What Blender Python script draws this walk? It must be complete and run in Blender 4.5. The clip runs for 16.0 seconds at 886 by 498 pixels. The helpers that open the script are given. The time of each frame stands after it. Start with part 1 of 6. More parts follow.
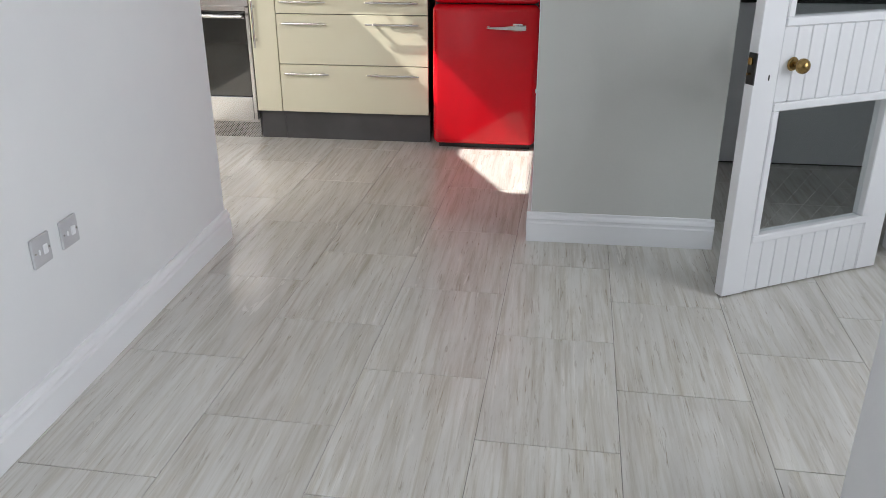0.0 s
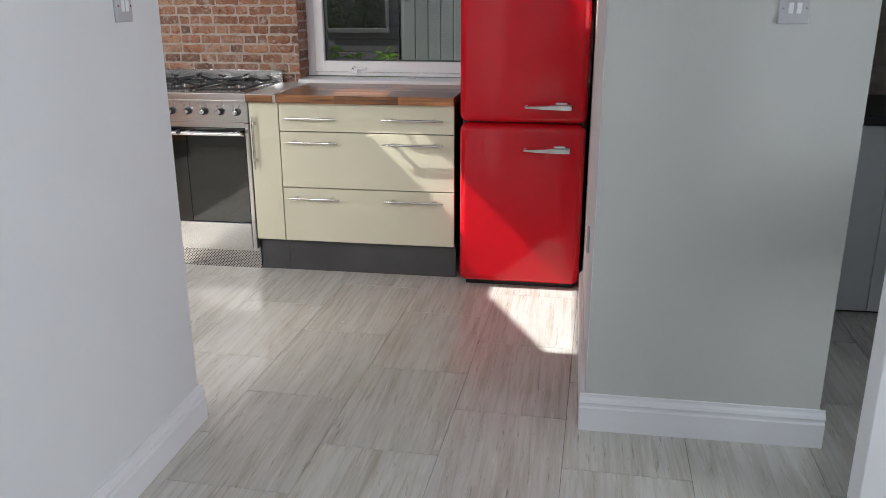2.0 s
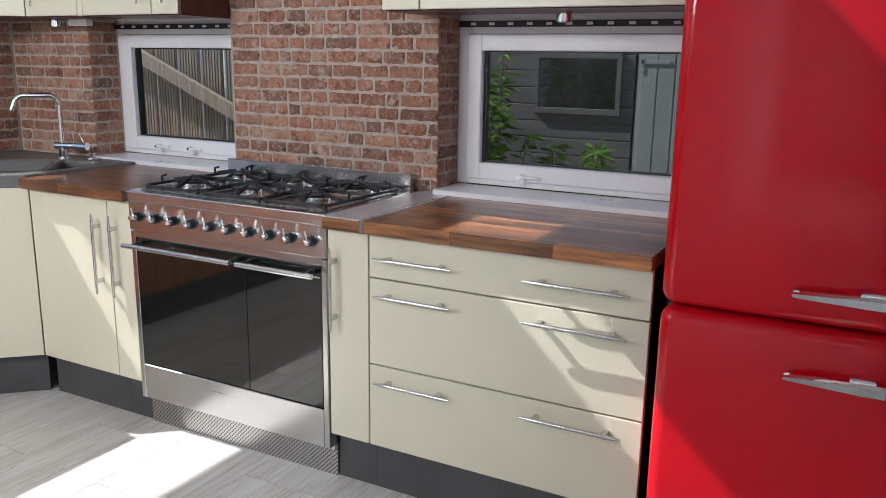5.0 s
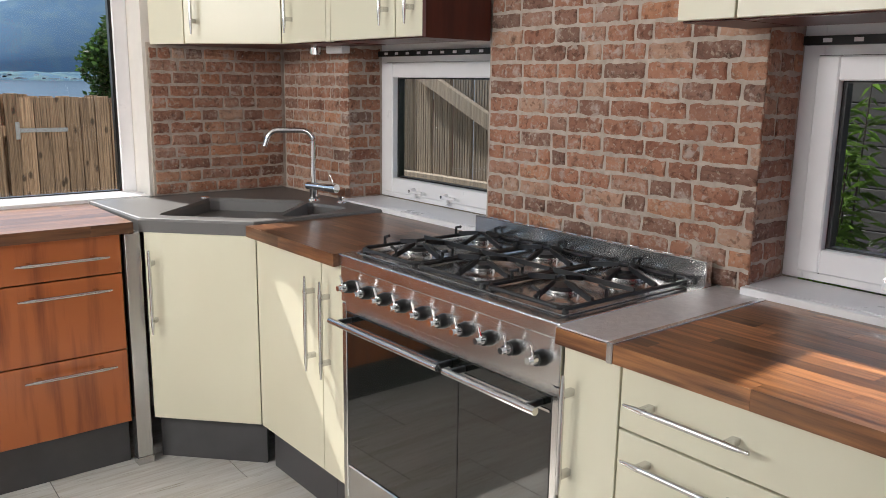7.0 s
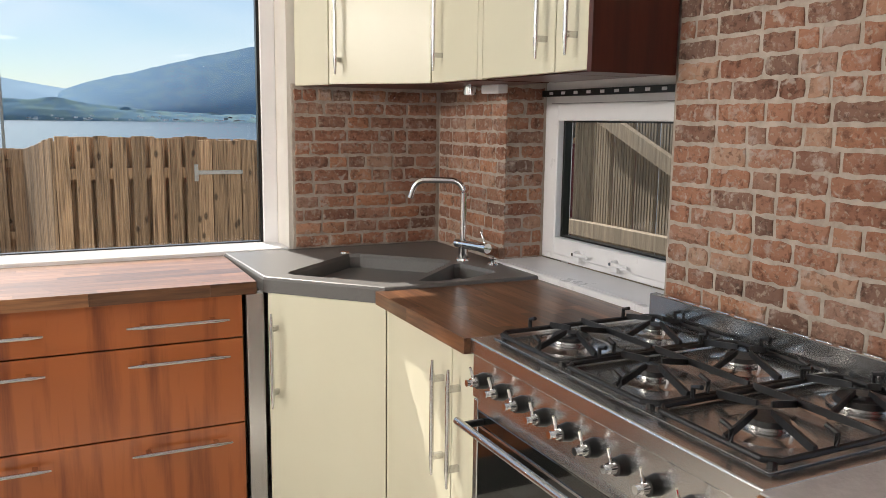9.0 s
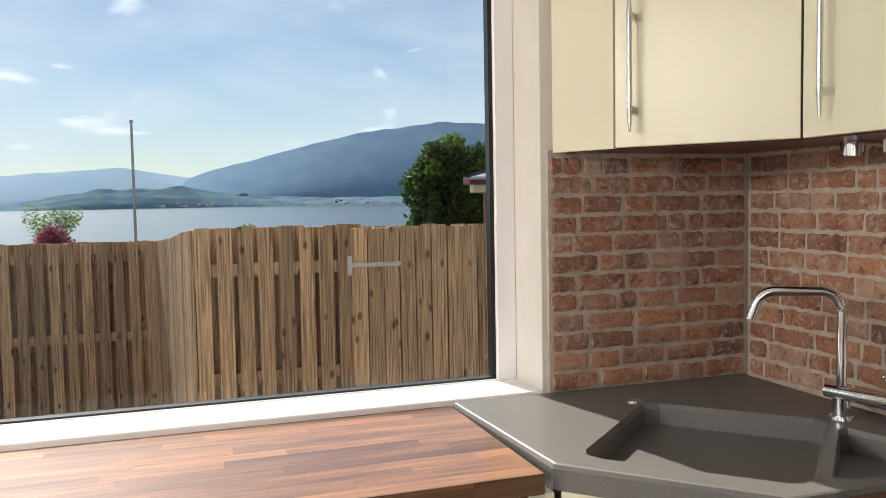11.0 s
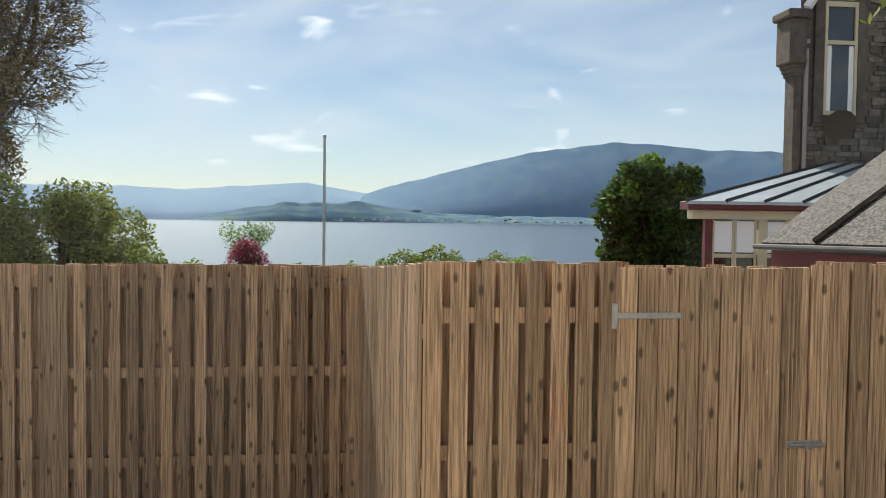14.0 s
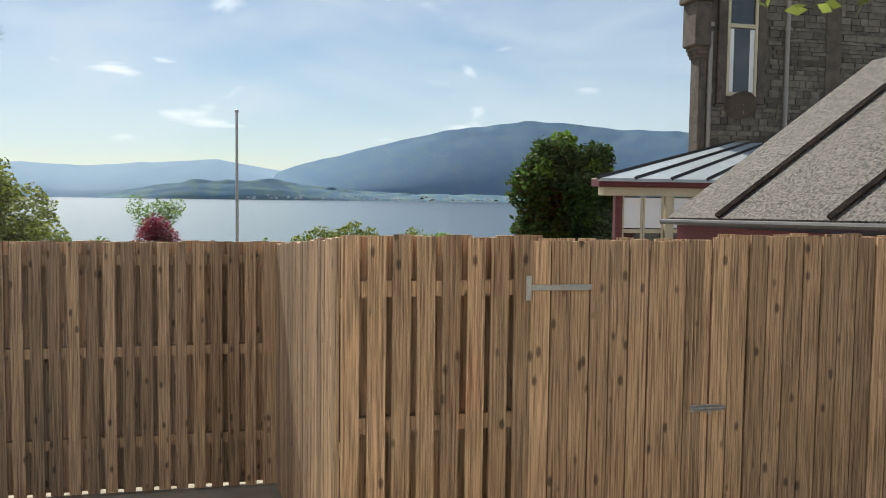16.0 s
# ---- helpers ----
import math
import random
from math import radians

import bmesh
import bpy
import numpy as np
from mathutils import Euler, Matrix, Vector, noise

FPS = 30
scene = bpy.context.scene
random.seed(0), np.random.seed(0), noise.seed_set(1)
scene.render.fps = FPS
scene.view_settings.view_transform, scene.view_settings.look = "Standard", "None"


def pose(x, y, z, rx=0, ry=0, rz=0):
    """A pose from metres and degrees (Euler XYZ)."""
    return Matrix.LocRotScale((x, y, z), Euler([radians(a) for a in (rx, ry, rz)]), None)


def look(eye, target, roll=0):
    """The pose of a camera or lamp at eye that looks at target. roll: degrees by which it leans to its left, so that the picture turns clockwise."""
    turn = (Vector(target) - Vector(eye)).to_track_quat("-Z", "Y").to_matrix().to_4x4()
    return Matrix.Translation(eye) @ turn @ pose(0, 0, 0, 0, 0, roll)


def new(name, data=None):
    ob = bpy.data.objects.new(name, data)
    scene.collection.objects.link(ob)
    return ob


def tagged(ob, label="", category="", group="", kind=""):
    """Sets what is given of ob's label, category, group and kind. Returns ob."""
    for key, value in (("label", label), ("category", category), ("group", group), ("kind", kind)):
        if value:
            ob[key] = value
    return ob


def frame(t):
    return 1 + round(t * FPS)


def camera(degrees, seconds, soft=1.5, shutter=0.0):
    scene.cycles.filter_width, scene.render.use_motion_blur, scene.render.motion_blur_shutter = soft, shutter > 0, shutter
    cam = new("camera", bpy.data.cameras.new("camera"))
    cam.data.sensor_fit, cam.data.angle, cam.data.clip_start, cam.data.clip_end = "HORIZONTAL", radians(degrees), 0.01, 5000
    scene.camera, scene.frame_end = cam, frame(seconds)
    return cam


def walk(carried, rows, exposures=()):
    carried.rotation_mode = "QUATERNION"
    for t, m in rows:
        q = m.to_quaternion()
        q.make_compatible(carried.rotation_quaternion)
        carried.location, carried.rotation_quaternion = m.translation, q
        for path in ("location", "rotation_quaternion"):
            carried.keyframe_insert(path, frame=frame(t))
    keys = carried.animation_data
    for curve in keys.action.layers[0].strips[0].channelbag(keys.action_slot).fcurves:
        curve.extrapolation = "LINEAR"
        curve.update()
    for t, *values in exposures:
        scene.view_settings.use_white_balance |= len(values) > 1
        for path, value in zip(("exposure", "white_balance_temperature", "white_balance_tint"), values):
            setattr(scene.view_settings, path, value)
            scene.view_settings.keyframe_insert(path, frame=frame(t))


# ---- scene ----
cam = camera(57.2, 16.0, soft=0.85)
PATH = [
    (0, (-0.196, 0.782, 1.372), (-0.437, 2.602, 0.579), -0.1),
    (0.5, (-0.196, 0.829, 1.377), (-0.45, 2.662, 0.618), -0.2),
    (1, (-0.236, 1.003, 1.394), (-0.508, 2.852, 0.682), -0.3),
    (1.5, (-0.294, 1.236, 1.403), (-0.577, 3.104, 0.747), -0.3),
    (2, (-0.332, 1.564, 1.42), (-0.634, 3.448, 0.821), -0.1),
    (2.5, (-0.402, 1.901, 1.409), (-0.736, 3.796, 0.866), 0.3),
    (3, (-0.391, 2.243, 1.418), (-0.818, 4.132, 0.919), 0.1),
    (3.2, (-0.392, 2.361, 1.397), (-0.851, 4.248, 0.922), 0.3),
    (5.3, (-0.437, 3.537, 1.431), (-1.451, 5.201, 0.981), 0.9),
    (5.5, (-0.468, 3.614, 1.421), (-1.549, 5.236, 0.972), 0.9),
    (6, (-0.591, 3.813, 1.437), (-1.84, 5.311, 0.995), 0.7),
    (6.5, (-0.707, 4.018, 1.435), (-2.107, 5.382, 1.01), 0.7),
    (7, (-0.809, 4.22, 1.453), (-2.331, 5.453, 1.051), 0.8),
    (7.5, (-0.895, 4.361, 1.455), (-2.5, 5.489, 1.064), 0.9),
    (8, (-0.966, 4.432, 1.462), (-2.635, 5.469, 1.087), 1.0),
    (8.5, (-1.044, 4.509, 1.46), (-2.768, 5.459, 1.111), 0.9),
    (9, (-1.175, 4.583, 1.462), (-2.952, 5.446, 1.152), 0.7),
    (9.5, (-1.416, 4.593, 1.465), (-3.236, 5.38, 1.206), 0.3),
    (10, (-1.723, 4.566, 1.472), (-3.581, 5.278, 1.264), -0.3),
    (10.2, (-1.849, 4.555, 1.459), (-3.717, 5.244, 1.277), -0.5),
    (12.3, (-3.132, 4.351, 1.506), (-5.046, 4.924, 1.413), -0.5),
    (12.5, (-3.232, 4.318, 1.501), (-5.15, 4.875, 1.411), -0.3),
    (13, (-3.436, 4.268, 1.509), (-5.375, 4.749, 1.426), 0.1),
    (13.5, (-3.586, 4.267, 1.518), (-5.552, 4.626, 1.442), 0.4),
    (14, (-3.642, 4.257, 1.529), (-5.627, 4.488, 1.457), 0.7),
    (14.5, (-3.645, 4.224, 1.526), (-5.639, 4.357, 1.459), 0.8),
    (15, (-3.666, 4.218, 1.525), (-5.662, 4.323, 1.452), 0.8),
    (15.5, (-3.659, 4.225, 1.521), (-5.65, 4.396, 1.434), 0.8),
    (16, (-3.615, 4.249, 1.511), (-5.563, 4.683, 1.387), 0.7),
]
EXPOSURES = [(0.0, 0.96, 6350, 10), (1.5, 0.85, 6250, 10), (3.0, 0.83, 6100, 10), (5.5, 0.84, 5700, 12), (6.0, 0.9, 5600, 10), (7.0, 0.92, 6250, 10), (8.0, 0.97, 6650, 10), (10.0, 0.84, 6700, 10), (12.5, 0.78, 7000, 10), (16.0, 0.79, 7000, 10)]
walk(cam, [(t, look(eye, target, roll)) for t, eye, target, roll in PATH], EXPOSURES)

# ---- world, sun, exposure ----
SUN_TRAVEL = Vector((4.3, 1.0, -4.2)).normalized()
world = bpy.data.worlds.new("world")
scene.world = world
world.use_nodes = True
wn = world.node_tree
wn.nodes.clear()
sky = wn.nodes.new("ShaderNodeTexSky")
sky.sky_type, sky.sun_disc = "NISHITA", False
sky.sun_elevation = math.asin(-SUN_TRAVEL.z)
sky.sun_rotation = math.atan2(-SUN_TRAVEL.x, -SUN_TRAVEL.y)
sky.air_density, sky.dust_density, sky.ozone_density = 1.0, 0.25, 4.5
wbg = wn.nodes.new("ShaderNodeBackground")
wbg.inputs["Strength"].default_value = 0.06
wout = wn.nodes.new("ShaderNodeOutputWorld")
# thin high cloud over the sky
wtc = wn.nodes.new("ShaderNodeTexCoord")
wmap = wn.nodes.new("ShaderNodeMapping")
wmap.inputs["Scale"].default_value = (1.0, 1.6, 5.0)
wmap.inputs["Rotation"].default_value = (0.5, 0.2, 0.3)
wnoise = wn.nodes.new("ShaderNodeTexNoise")
wnoise.inputs["Scale"].default_value = 1.7
wnoise.inputs["Detail"].default_value = 9
wnoise.inputs["Roughness"].default_value = 0.55
wnoise.inputs["Distortion"].default_value = 0.6
wramp = wn.nodes.new("ShaderNodeValToRGB")
wramp.color_ramp.elements[0].position, wramp.color_ramp.elements[0].color = 0.36, (0.12, 0.12, 0.12, 1)
wramp.color_ramp.elements[1].position, wramp.color_ramp.elements[1].color = 0.72, (0.8, 0.8, 0.8, 1)
wmix = wn.nodes.new("ShaderNodeMixRGB")
wmix.inputs["Color2"].default_value = (8.2, 9.2, 10.6, 1)
wn.links.new(wtc.outputs["Generated"], wmap.inputs["Vector"])
wn.links.new(wmap.outputs["Vector"], wnoise.inputs["Vector"])
wn.links.new(wnoise.outputs["Fac"], wramp.inputs["Fac"])
wn.links.new(wramp.outputs["Color"], wmix.inputs["Fac"])
wn.links.new(sky.outputs["Color"], wmix.inputs["Color1"])
wmap2 = wn.nodes.new("ShaderNodeMapping")
wmap2.inputs["Scale"].default_value = (1.0, 3.0, 9.0)
wmap2.inputs["Rotation"].default_value = (0.12, 0.2, 0.0)
wisps = wn.nodes.new("ShaderNodeTexNoise")
wisps.inputs["Scale"].default_value, wisps.inputs["Detail"].default_value, wisps.inputs["Distortion"].default_value = 2.6, 8, 0.8
wisp_ramp = wn.nodes.new("ShaderNodeMapRange")
wisp_ramp.inputs["From Min"].default_value, wisp_ramp.inputs["From Max"].default_value, wisp_ramp.inputs["To Max"].default_value = 0.61, 0.8, 0.75
wmix2 = wn.nodes.new("ShaderNodeMixRGB")
wmix2.inputs["Color2"].default_value = (15.0, 15.5, 16.0, 1)
wn.links.new(wtc.outputs["Generated"], wmap2.inputs["Vector"])
wn.links.new(wmap2.outputs["Vector"], wisps.inputs["Vector"])
wn.links.new(wisps.outputs["Fac"], wisp_ramp.inputs["Value"])
wn.links.new(wisp_ramp.outputs[0], wmix2.inputs["Fac"])
wn.links.new(wmix.outputs["Color"], wmix2.inputs["Color1"])
wn.links.new(wmix2.outputs["Color"], wbg.inputs["Color"])
wn.links.new(wbg.outputs["Background"], wout.inputs["Surface"])
sun = new("sun", bpy.data.lights.new("sun", "SUN"))
sun.data.energy, sun.data.angle, sun.data.color = 4.5, radians(0.53), (1.0, 0.95, 0.88)
sun.matrix_world = look((0, 0, 6), Vector((0, 0, 6)) + SUN_TRAVEL)


# ---- materials ----
def mat(name, color, rough=0.5, metal=0.0, color2=None, scale=(1, 1, 1), noise_scale=8.0, detail=6.0, bump=0.0, bump_scale=None,
        spread=(0.35, 0.65), rough_var=0.0, coat=0.0, island=0.0, random_shift=False, spec=0.5, world_space=True):
    """A principled surface: two colours mixed by stretched noise, with bump and roughness that vary."""
    m = bpy.data.materials.new(name)
    m.use_nodes = True
    nt = m.node_tree
    n, l = nt.nodes, nt.links
    b = n["Principled BSDF"]
    b.inputs["Base Color"].default_value = (*color, 1)
    b.inputs["Roughness"].default_value = rough
    b.inputs["Metallic"].default_value = metal
    b.inputs["Coat Weight"].default_value = coat
    b.inputs["Coat Roughness"].default_value = 0.08
    b.inputs["Specular IOR Level"].default_value = spec
    tc = n.new("ShaderNodeTexCoord")
    geo = n.new("ShaderNodeNewGeometry")
    mp = n.new("ShaderNodeMapping")
    mp.inputs["Scale"].default_value = scale
    source = geo.outputs["Position"] if world_space else tc.outputs["Object"]
    l.new(source, mp.inputs["Vector"])
    if random_shift or island:
        add = n.new("ShaderNodeVectorMath")
        add.operation = "ADD"
        mul = n.new("ShaderNodeMath")
        mul.operation = "MULTIPLY"
        mul.inputs[1].default_value = 37.0
        if random_shift:
            info = n.new("ShaderNodeObjectInfo")
            rnd = info.outputs["Random"]
        else:
            rnd = geo.outputs["Random Per Island"]
        l.new(rnd, mul.inputs[0])
        l.new(source, add.inputs[0])
        l.new(mul.outputs[0], add.inputs[1])
        l.new(add.outputs[0], mp.inputs["Vector"])
    tex = n.new("ShaderNodeTexNoise")
    tex.inputs["Scale"].default_value = noise_scale
    tex.inputs["Detail"].default_value = detail
    tex.inputs["Roughness"].default_value = 0.6
    l.new(mp.outputs["Vector"], tex.inputs["Vector"])
    ramp = n.new("ShaderNodeMapRange")
    ramp.inputs["From Min"].default_value, ramp.inputs["From Max"].default_value = spread
    l.new(tex.outputs["Fac"], ramp.inputs["Value"])
    last = None
    if color2:
        mix = n.new("ShaderNodeMixRGB")
        mix.inputs["Color1"].default_value = (*color, 1)
        mix.inputs["Color2"].default_value = (*color2, 1)
        l.new(ramp.outputs[0], mix.inputs["Fac"])
        last = mix.outputs["Color"]
    if (island or random_shift) and last:
        hsv = n.new("ShaderNodeHueSaturation")
        amount = n.new("ShaderNodeMapRange")
        k = island or 0.12
        amount.inputs["To Min"].default_value, amount.inputs["To Max"].default_value = 1 - k, 1 + k
        l.new(rnd, amount.inputs["Value"])
        l.new(amount.outputs[0], hsv.inputs["Value"])
        l.new(last, hsv.inputs["Color"])
        last = hsv.outputs["Color"]
    if last:
        l.new(last, b.inputs["Base Color"])
    if rough_var:
        rr = n.new("ShaderNodeMapRange")
        rr.inputs["To Min"].default_value, rr.inputs["To Max"].default_value = max(0.02, rough - rough_var), rough + rough_var
        l.new(tex.outputs["Fac"], rr.inputs["Value"])
        l.new(rr.outputs[0], b.inputs["Roughness"])
    if bump:
        t2 = n.new("ShaderNodeTexNoise")
        t2.inputs["Scale"].default_value = bump_scale or noise_scale * 4
        t2.inputs["Detail"].default_value = 5
        l.new(mp.outputs["Vector"], t2.inputs["Vector"])
        bp = n.new("ShaderNodeBump")
        bp.inputs["Strength"].default_value = min(1.0, bump)
        bp.inputs["Distance"].default_value = 0.004
        l.new(t2.outputs["Fac"], bp.inputs["Height"])
        l.new(bp.outputs["Normal"], b.inputs["Normal"])
    return m


def brick_paint():
    """Worn brick: every brick its own red, brown or pinkish tone, with pale lime smears and pits."""
    m = mat("worn brick", (0.3, 0.12, 0.08), 0.88, bump=0.8, noise_scale=14, bump_scale=70, random_shift=True)
    n, l = m.node_tree.nodes, m.node_tree.links
    b = n["Principled BSDF"]
    info = n.new("ShaderNodeObjectInfo")
    ramp = n.new("ShaderNodeValToRGB")
    cr = ramp.color_ramp
    cr.elements[0].position, cr.elements[0].color = 0.0, (0.23, 0.13, 0.1, 1)
    cr.elements[1].position, cr.elements[1].color = 1.0, (0.47, 0.3, 0.225, 1)
    for p, c in ((0.25, (0.35, 0.155, 0.105, 1)), (0.5, (0.45, 0.2, 0.13, 1)), (0.72, (0.37, 0.21, 0.16, 1)), (0.86, (0.5, 0.225, 0.135, 1))):
        cr.elements.new(p).color = c
    l.new(info.outputs["Random"], ramp.inputs["Fac"])
    tex = n.new("ShaderNodeTexNoise")
    tex.inputs["Scale"].default_value = 22
    tex.inputs["Detail"].default_value = 8
    tex.inputs["Roughness"].default_value = 0.7
    geo = n.new("ShaderNodeNewGeometry")
    l.new(geo.outputs["Position"], tex.inputs["Vector"])
    mr = n.new("ShaderNodeMapRange")
    mr.inputs["From Min"].default_value, mr.inputs["From Max"].default_value, mr.inputs["To Max"].default_value = 0.54, 0.68, 0.85
    l.new(tex.outputs["Fac"], mr.inputs["Value"])
    mix = n.new("ShaderNodeMixRGB")
    mix.inputs["Color2"].default_value = (0.52, 0.42, 0.37, 1)
    l.new(mr.outputs[0], mix.inputs["Fac"])
    l.new(ramp.outputs["Color"], mix.inputs["Color1"])
    dk = n.new("ShaderNodeMapRange")
    dk.inputs["From Min"].default_value, dk.inputs["From Max"].default_value, dk.inputs["To Min"].default_value, dk.inputs["To Max"].default_value = 0.3, 0.46, 0.45, 1.0
    l.new(tex.outputs["Fac"], dk.inputs["Value"])
    mu = n.new("ShaderNodeMixRGB")
    mu.blend_type, mu.inputs["Fac"].default_value = "MULTIPLY", 1.0
    l.new(mix.outputs["Color"], mu.inputs["Color1"])
    l.new(dk.outputs[0], mu.inputs["Color2"])
    # broad soot and fine lime crusts and pits over the single bricks
    last = mu.outputs["Color"]
    for size, low, high, mode, tone, most in ((7, 0.5, 0.66, "MULTIPLY", (0.78, 0.7, 0.68, 1), 1.0), (75, 0.57, 0.66, "MIX", (0.5, 0.4, 0.32, 1), 0.6), (60, 0.43, 0.33, "MULTIPLY", (0.4, 0.33, 0.3, 1), 0.7),
                                              (26, 0.62, 0.68, "MIX", (0.56, 0.48, 0.43, 1), 0.6)):
        tx = n.new("ShaderNodeTexNoise")
        tx.inputs["Scale"].default_value, tx.inputs["Detail"].default_value, tx.inputs["Distortion"].default_value = size, 6, 0.4
        shift = n.new("ShaderNodeVectorMath")
        shift.operation = "ADD"
        shift.inputs[1].default_value = (size, size * 0.3, 1.7)
        r = n.new("ShaderNodeMapRange")
        r.inputs["From Min"].default_value, r.inputs["From Max"].default_value, r.inputs["To Max"].default_value = low, high, most
        mx = n.new("ShaderNodeMixRGB")
        mx.blend_type = mode
        mx.inputs["Color2"].default_value = tone
        l.new(geo.outputs["Position"], shift.inputs[0])
        l.new(shift.outputs[0], tx.inputs["Vector"])
        l.new(tx.outputs["Fac"], r.inputs["Value"])
        l.new(r.outputs[0], mx.inputs["Fac"])
        l.new(last, mx.inputs["Color1"])
        last = mx.outputs["Color"]
    hue = n.new("ShaderNodeHueSaturation")
    hue.inputs["Hue"].default_value, hue.inputs["Saturation"].default_value = 0.507, 1.0
    hue.inputs["Value"].default_value = 0.88
    l.new(last, hue.inputs["Color"])
    l.new(hue.outputs["Color"], b.inputs["Base Color"])
    return m


def knots(m):
    """Adds dark knots to a board material."""
    n, l = m.node_tree.nodes, m.node_tree.links
    b = n["Principled BSDF"]
    old = b.inputs["Base Color"].links[0].from_socket
    geo = n.new("ShaderNodeNewGeometry")
    mp = n.new("ShaderNodeMapping")
    mp.inputs["Scale"].default_value = (11, 11, 5.2)
    l.new(geo.outputs["Position"], mp.inputs["Vector"])
    v = n.new("ShaderNodeTexVoronoi")
    v.inputs["Scale"].default_value = 1.0
    l.new(mp.outputs["Vector"], v.inputs["Vector"])
    mr = n.new("ShaderNodeMapRange")
    mr.inputs["From Min"].default_value, mr.inputs["From Max"].default_value, mr.inputs["To Min"].default_value = 0.1, 0.2, 0.3
    l.new(v.outputs["Distance"], mr.inputs["Value"])
    mu = n.new("ShaderNodeMixRGB")
    mu.blend_type, mu.inputs["Fac"].default_value = "MULTIPLY", 1.0
    l.new(old, mu.inputs["Color1"])
    l.new(mr.outputs[0], mu.inputs["Color2"])
    l.new(mu.outputs["Color"], b.inputs["Base Color"])
    return m


M_WALL = mat("white wall paint", (0.78, 0.79, 0.80), 0.75, color2=(0.74, 0.75, 0.77), noise_scale=1.5, bump=0.12, bump_scale=60)
# the grey stands for shade on the front of the wall stub
M_WALLG = mat("wall paint greyed for shade", (0.58, 0.585, 0.56), 0.7, color2=(0.55, 0.555, 0.53), noise_scale=1.5, bump=0.12, bump_scale=60)
M_CEIL = mat("white ceiling paint", (0.82, 0.82, 0.82), 0.85, color2=(0.78, 0.78, 0.78), noise_scale=2)
M_TRIM = mat("white gloss paint", (0.82, 0.83, 0.85), 0.42, color2=(0.805, 0.815, 0.835), noise_scale=5)
M_UPVC = mat("white plastic frame", (0.86, 0.845, 0.85), 0.3, color2=(0.82, 0.81, 0.815), noise_scale=6, rough_var=0.08)
def tile_paint():
    """Porcelain travertine: pale grey with broad soft veins, fine dark threads and small pits along the tile's length."""
    m = mat("travertine tile", (0.68, 0.67, 0.635), 0.24, color2=(0.58, 0.565, 0.53), scale=(7, 0.9, 1), noise_scale=2.0, detail=10,
            spread=(0.38, 0.66), rough_var=0.1, bump=0.08, random_shift=True)
    n, l = m.node_tree.nodes, m.node_tree.links
    b = n["Principled BSDF"]
    for node in list(n):
        if node.bl_idname == "ShaderNodeMapRange" and node.outputs[0].links and node.outputs[0].links[0].to_socket.name == "Value":
            node.inputs["To Min"].default_value, node.inputs["To Max"].default_value = 0.95, 1.05
    n["Noise Texture"].inputs["Distortion"].default_value = 0.5
    source = n["Vector Math"].outputs[0]
    for stretch, size, low, high, dark in (((20, 0.8, 1), 2.6, 0.46, 0.68, (0.8, 0.77, 0.71, 1)), ((34, 2.4, 1), 3.2, 0.58, 0.7, (0.62, 0.58, 0.52, 1)), ((7, 0.6, 1), 2.2, 0.5, 0.7, (0.86, 0.83, 0.78, 1)), ((16, 0.7, 1), 3.0, 0.6, 0.68, (1.14, 1.14, 1.14, 1))):
        mp = n.new("ShaderNodeMapping")
        mp.inputs["Scale"].default_value = stretch
        tex = n.new("ShaderNodeTexNoise")
        tex.inputs["Scale"].default_value, tex.inputs["Detail"].default_value = size, 12
        tex.inputs["Roughness"].default_value, tex.inputs["Distortion"].default_value = 0.65, 0.6
        mr = n.new("ShaderNodeMapRange")
        mr.inputs["From Min"].default_value, mr.inputs["From Max"].default_value = low, high
        mix = n.new("ShaderNodeMixRGB")
        mix.blend_type = "MULTIPLY"
        mix.inputs["Color2"].default_value = dark
        old = b.inputs["Base Color"].links[0].from_socket
        l.new(source, mp.inputs["Vector"])
        l.new(mp.outputs[0], tex.inputs["Vector"])
        l.new(tex.outputs["Fac"], mr.inputs["Value"])
        l.new(mr.outputs[0], mix.inputs["Fac"])
        l.new(old, mix.inputs["Color1"])
        l.new(mix.outputs["Color"], b.inputs["Base Color"])
    return m


M_TILE = tile_paint()
M_GROUT = mat("dark grout", (0.12, 0.115, 0.11), 0.9, color2=(0.2, 0.19, 0.18), noise_scale=30)
M_CREAM = mat("cream satin door", (0.70, 0.665, 0.51), 0.3, color2=(0.675, 0.64, 0.485), noise_scale=2, rough_var=0.05)
M_PLINTH = mat("dark grey plinth", (0.055, 0.053, 0.055), 0.45, color2=(0.075, 0.073, 0.075), noise_scale=4, rough_var=0.1)
M_STEEL = mat("brushed steel", (0.66, 0.65, 0.64), 0.24, 1.0, color2=(0.57, 0.56, 0.55), scale=(40, 40, 1), noise_scale=6, rough_var=0.04)
M_STEELH = mat("brushed steel along", (0.66, 0.66, 0.655), 0.24, 1.0, color2=(0.63, 0.63, 0.625), scale=(1, 130, 130), noise_scale=6)
M_HOB = mat("wiped steel hob tray", (0.4, 0.4, 0.4), 0.22, 0.8, color2=(0.33, 0.325, 0.32), scale=(1, 14, 14), noise_scale=6, rough_var=0.12)
M_SATIN = mat("mottled satin steel plate", (0.7, 0.7, 0.71), 0.36, 0.4, color2=(0.62, 0.62, 0.63), noise_scale=45, rough_var=0.1, bump=0.3, bump_scale=160)
M_CHROME = mat("chrome", (0.8, 0.8, 0.8), 0.06, 1.0)
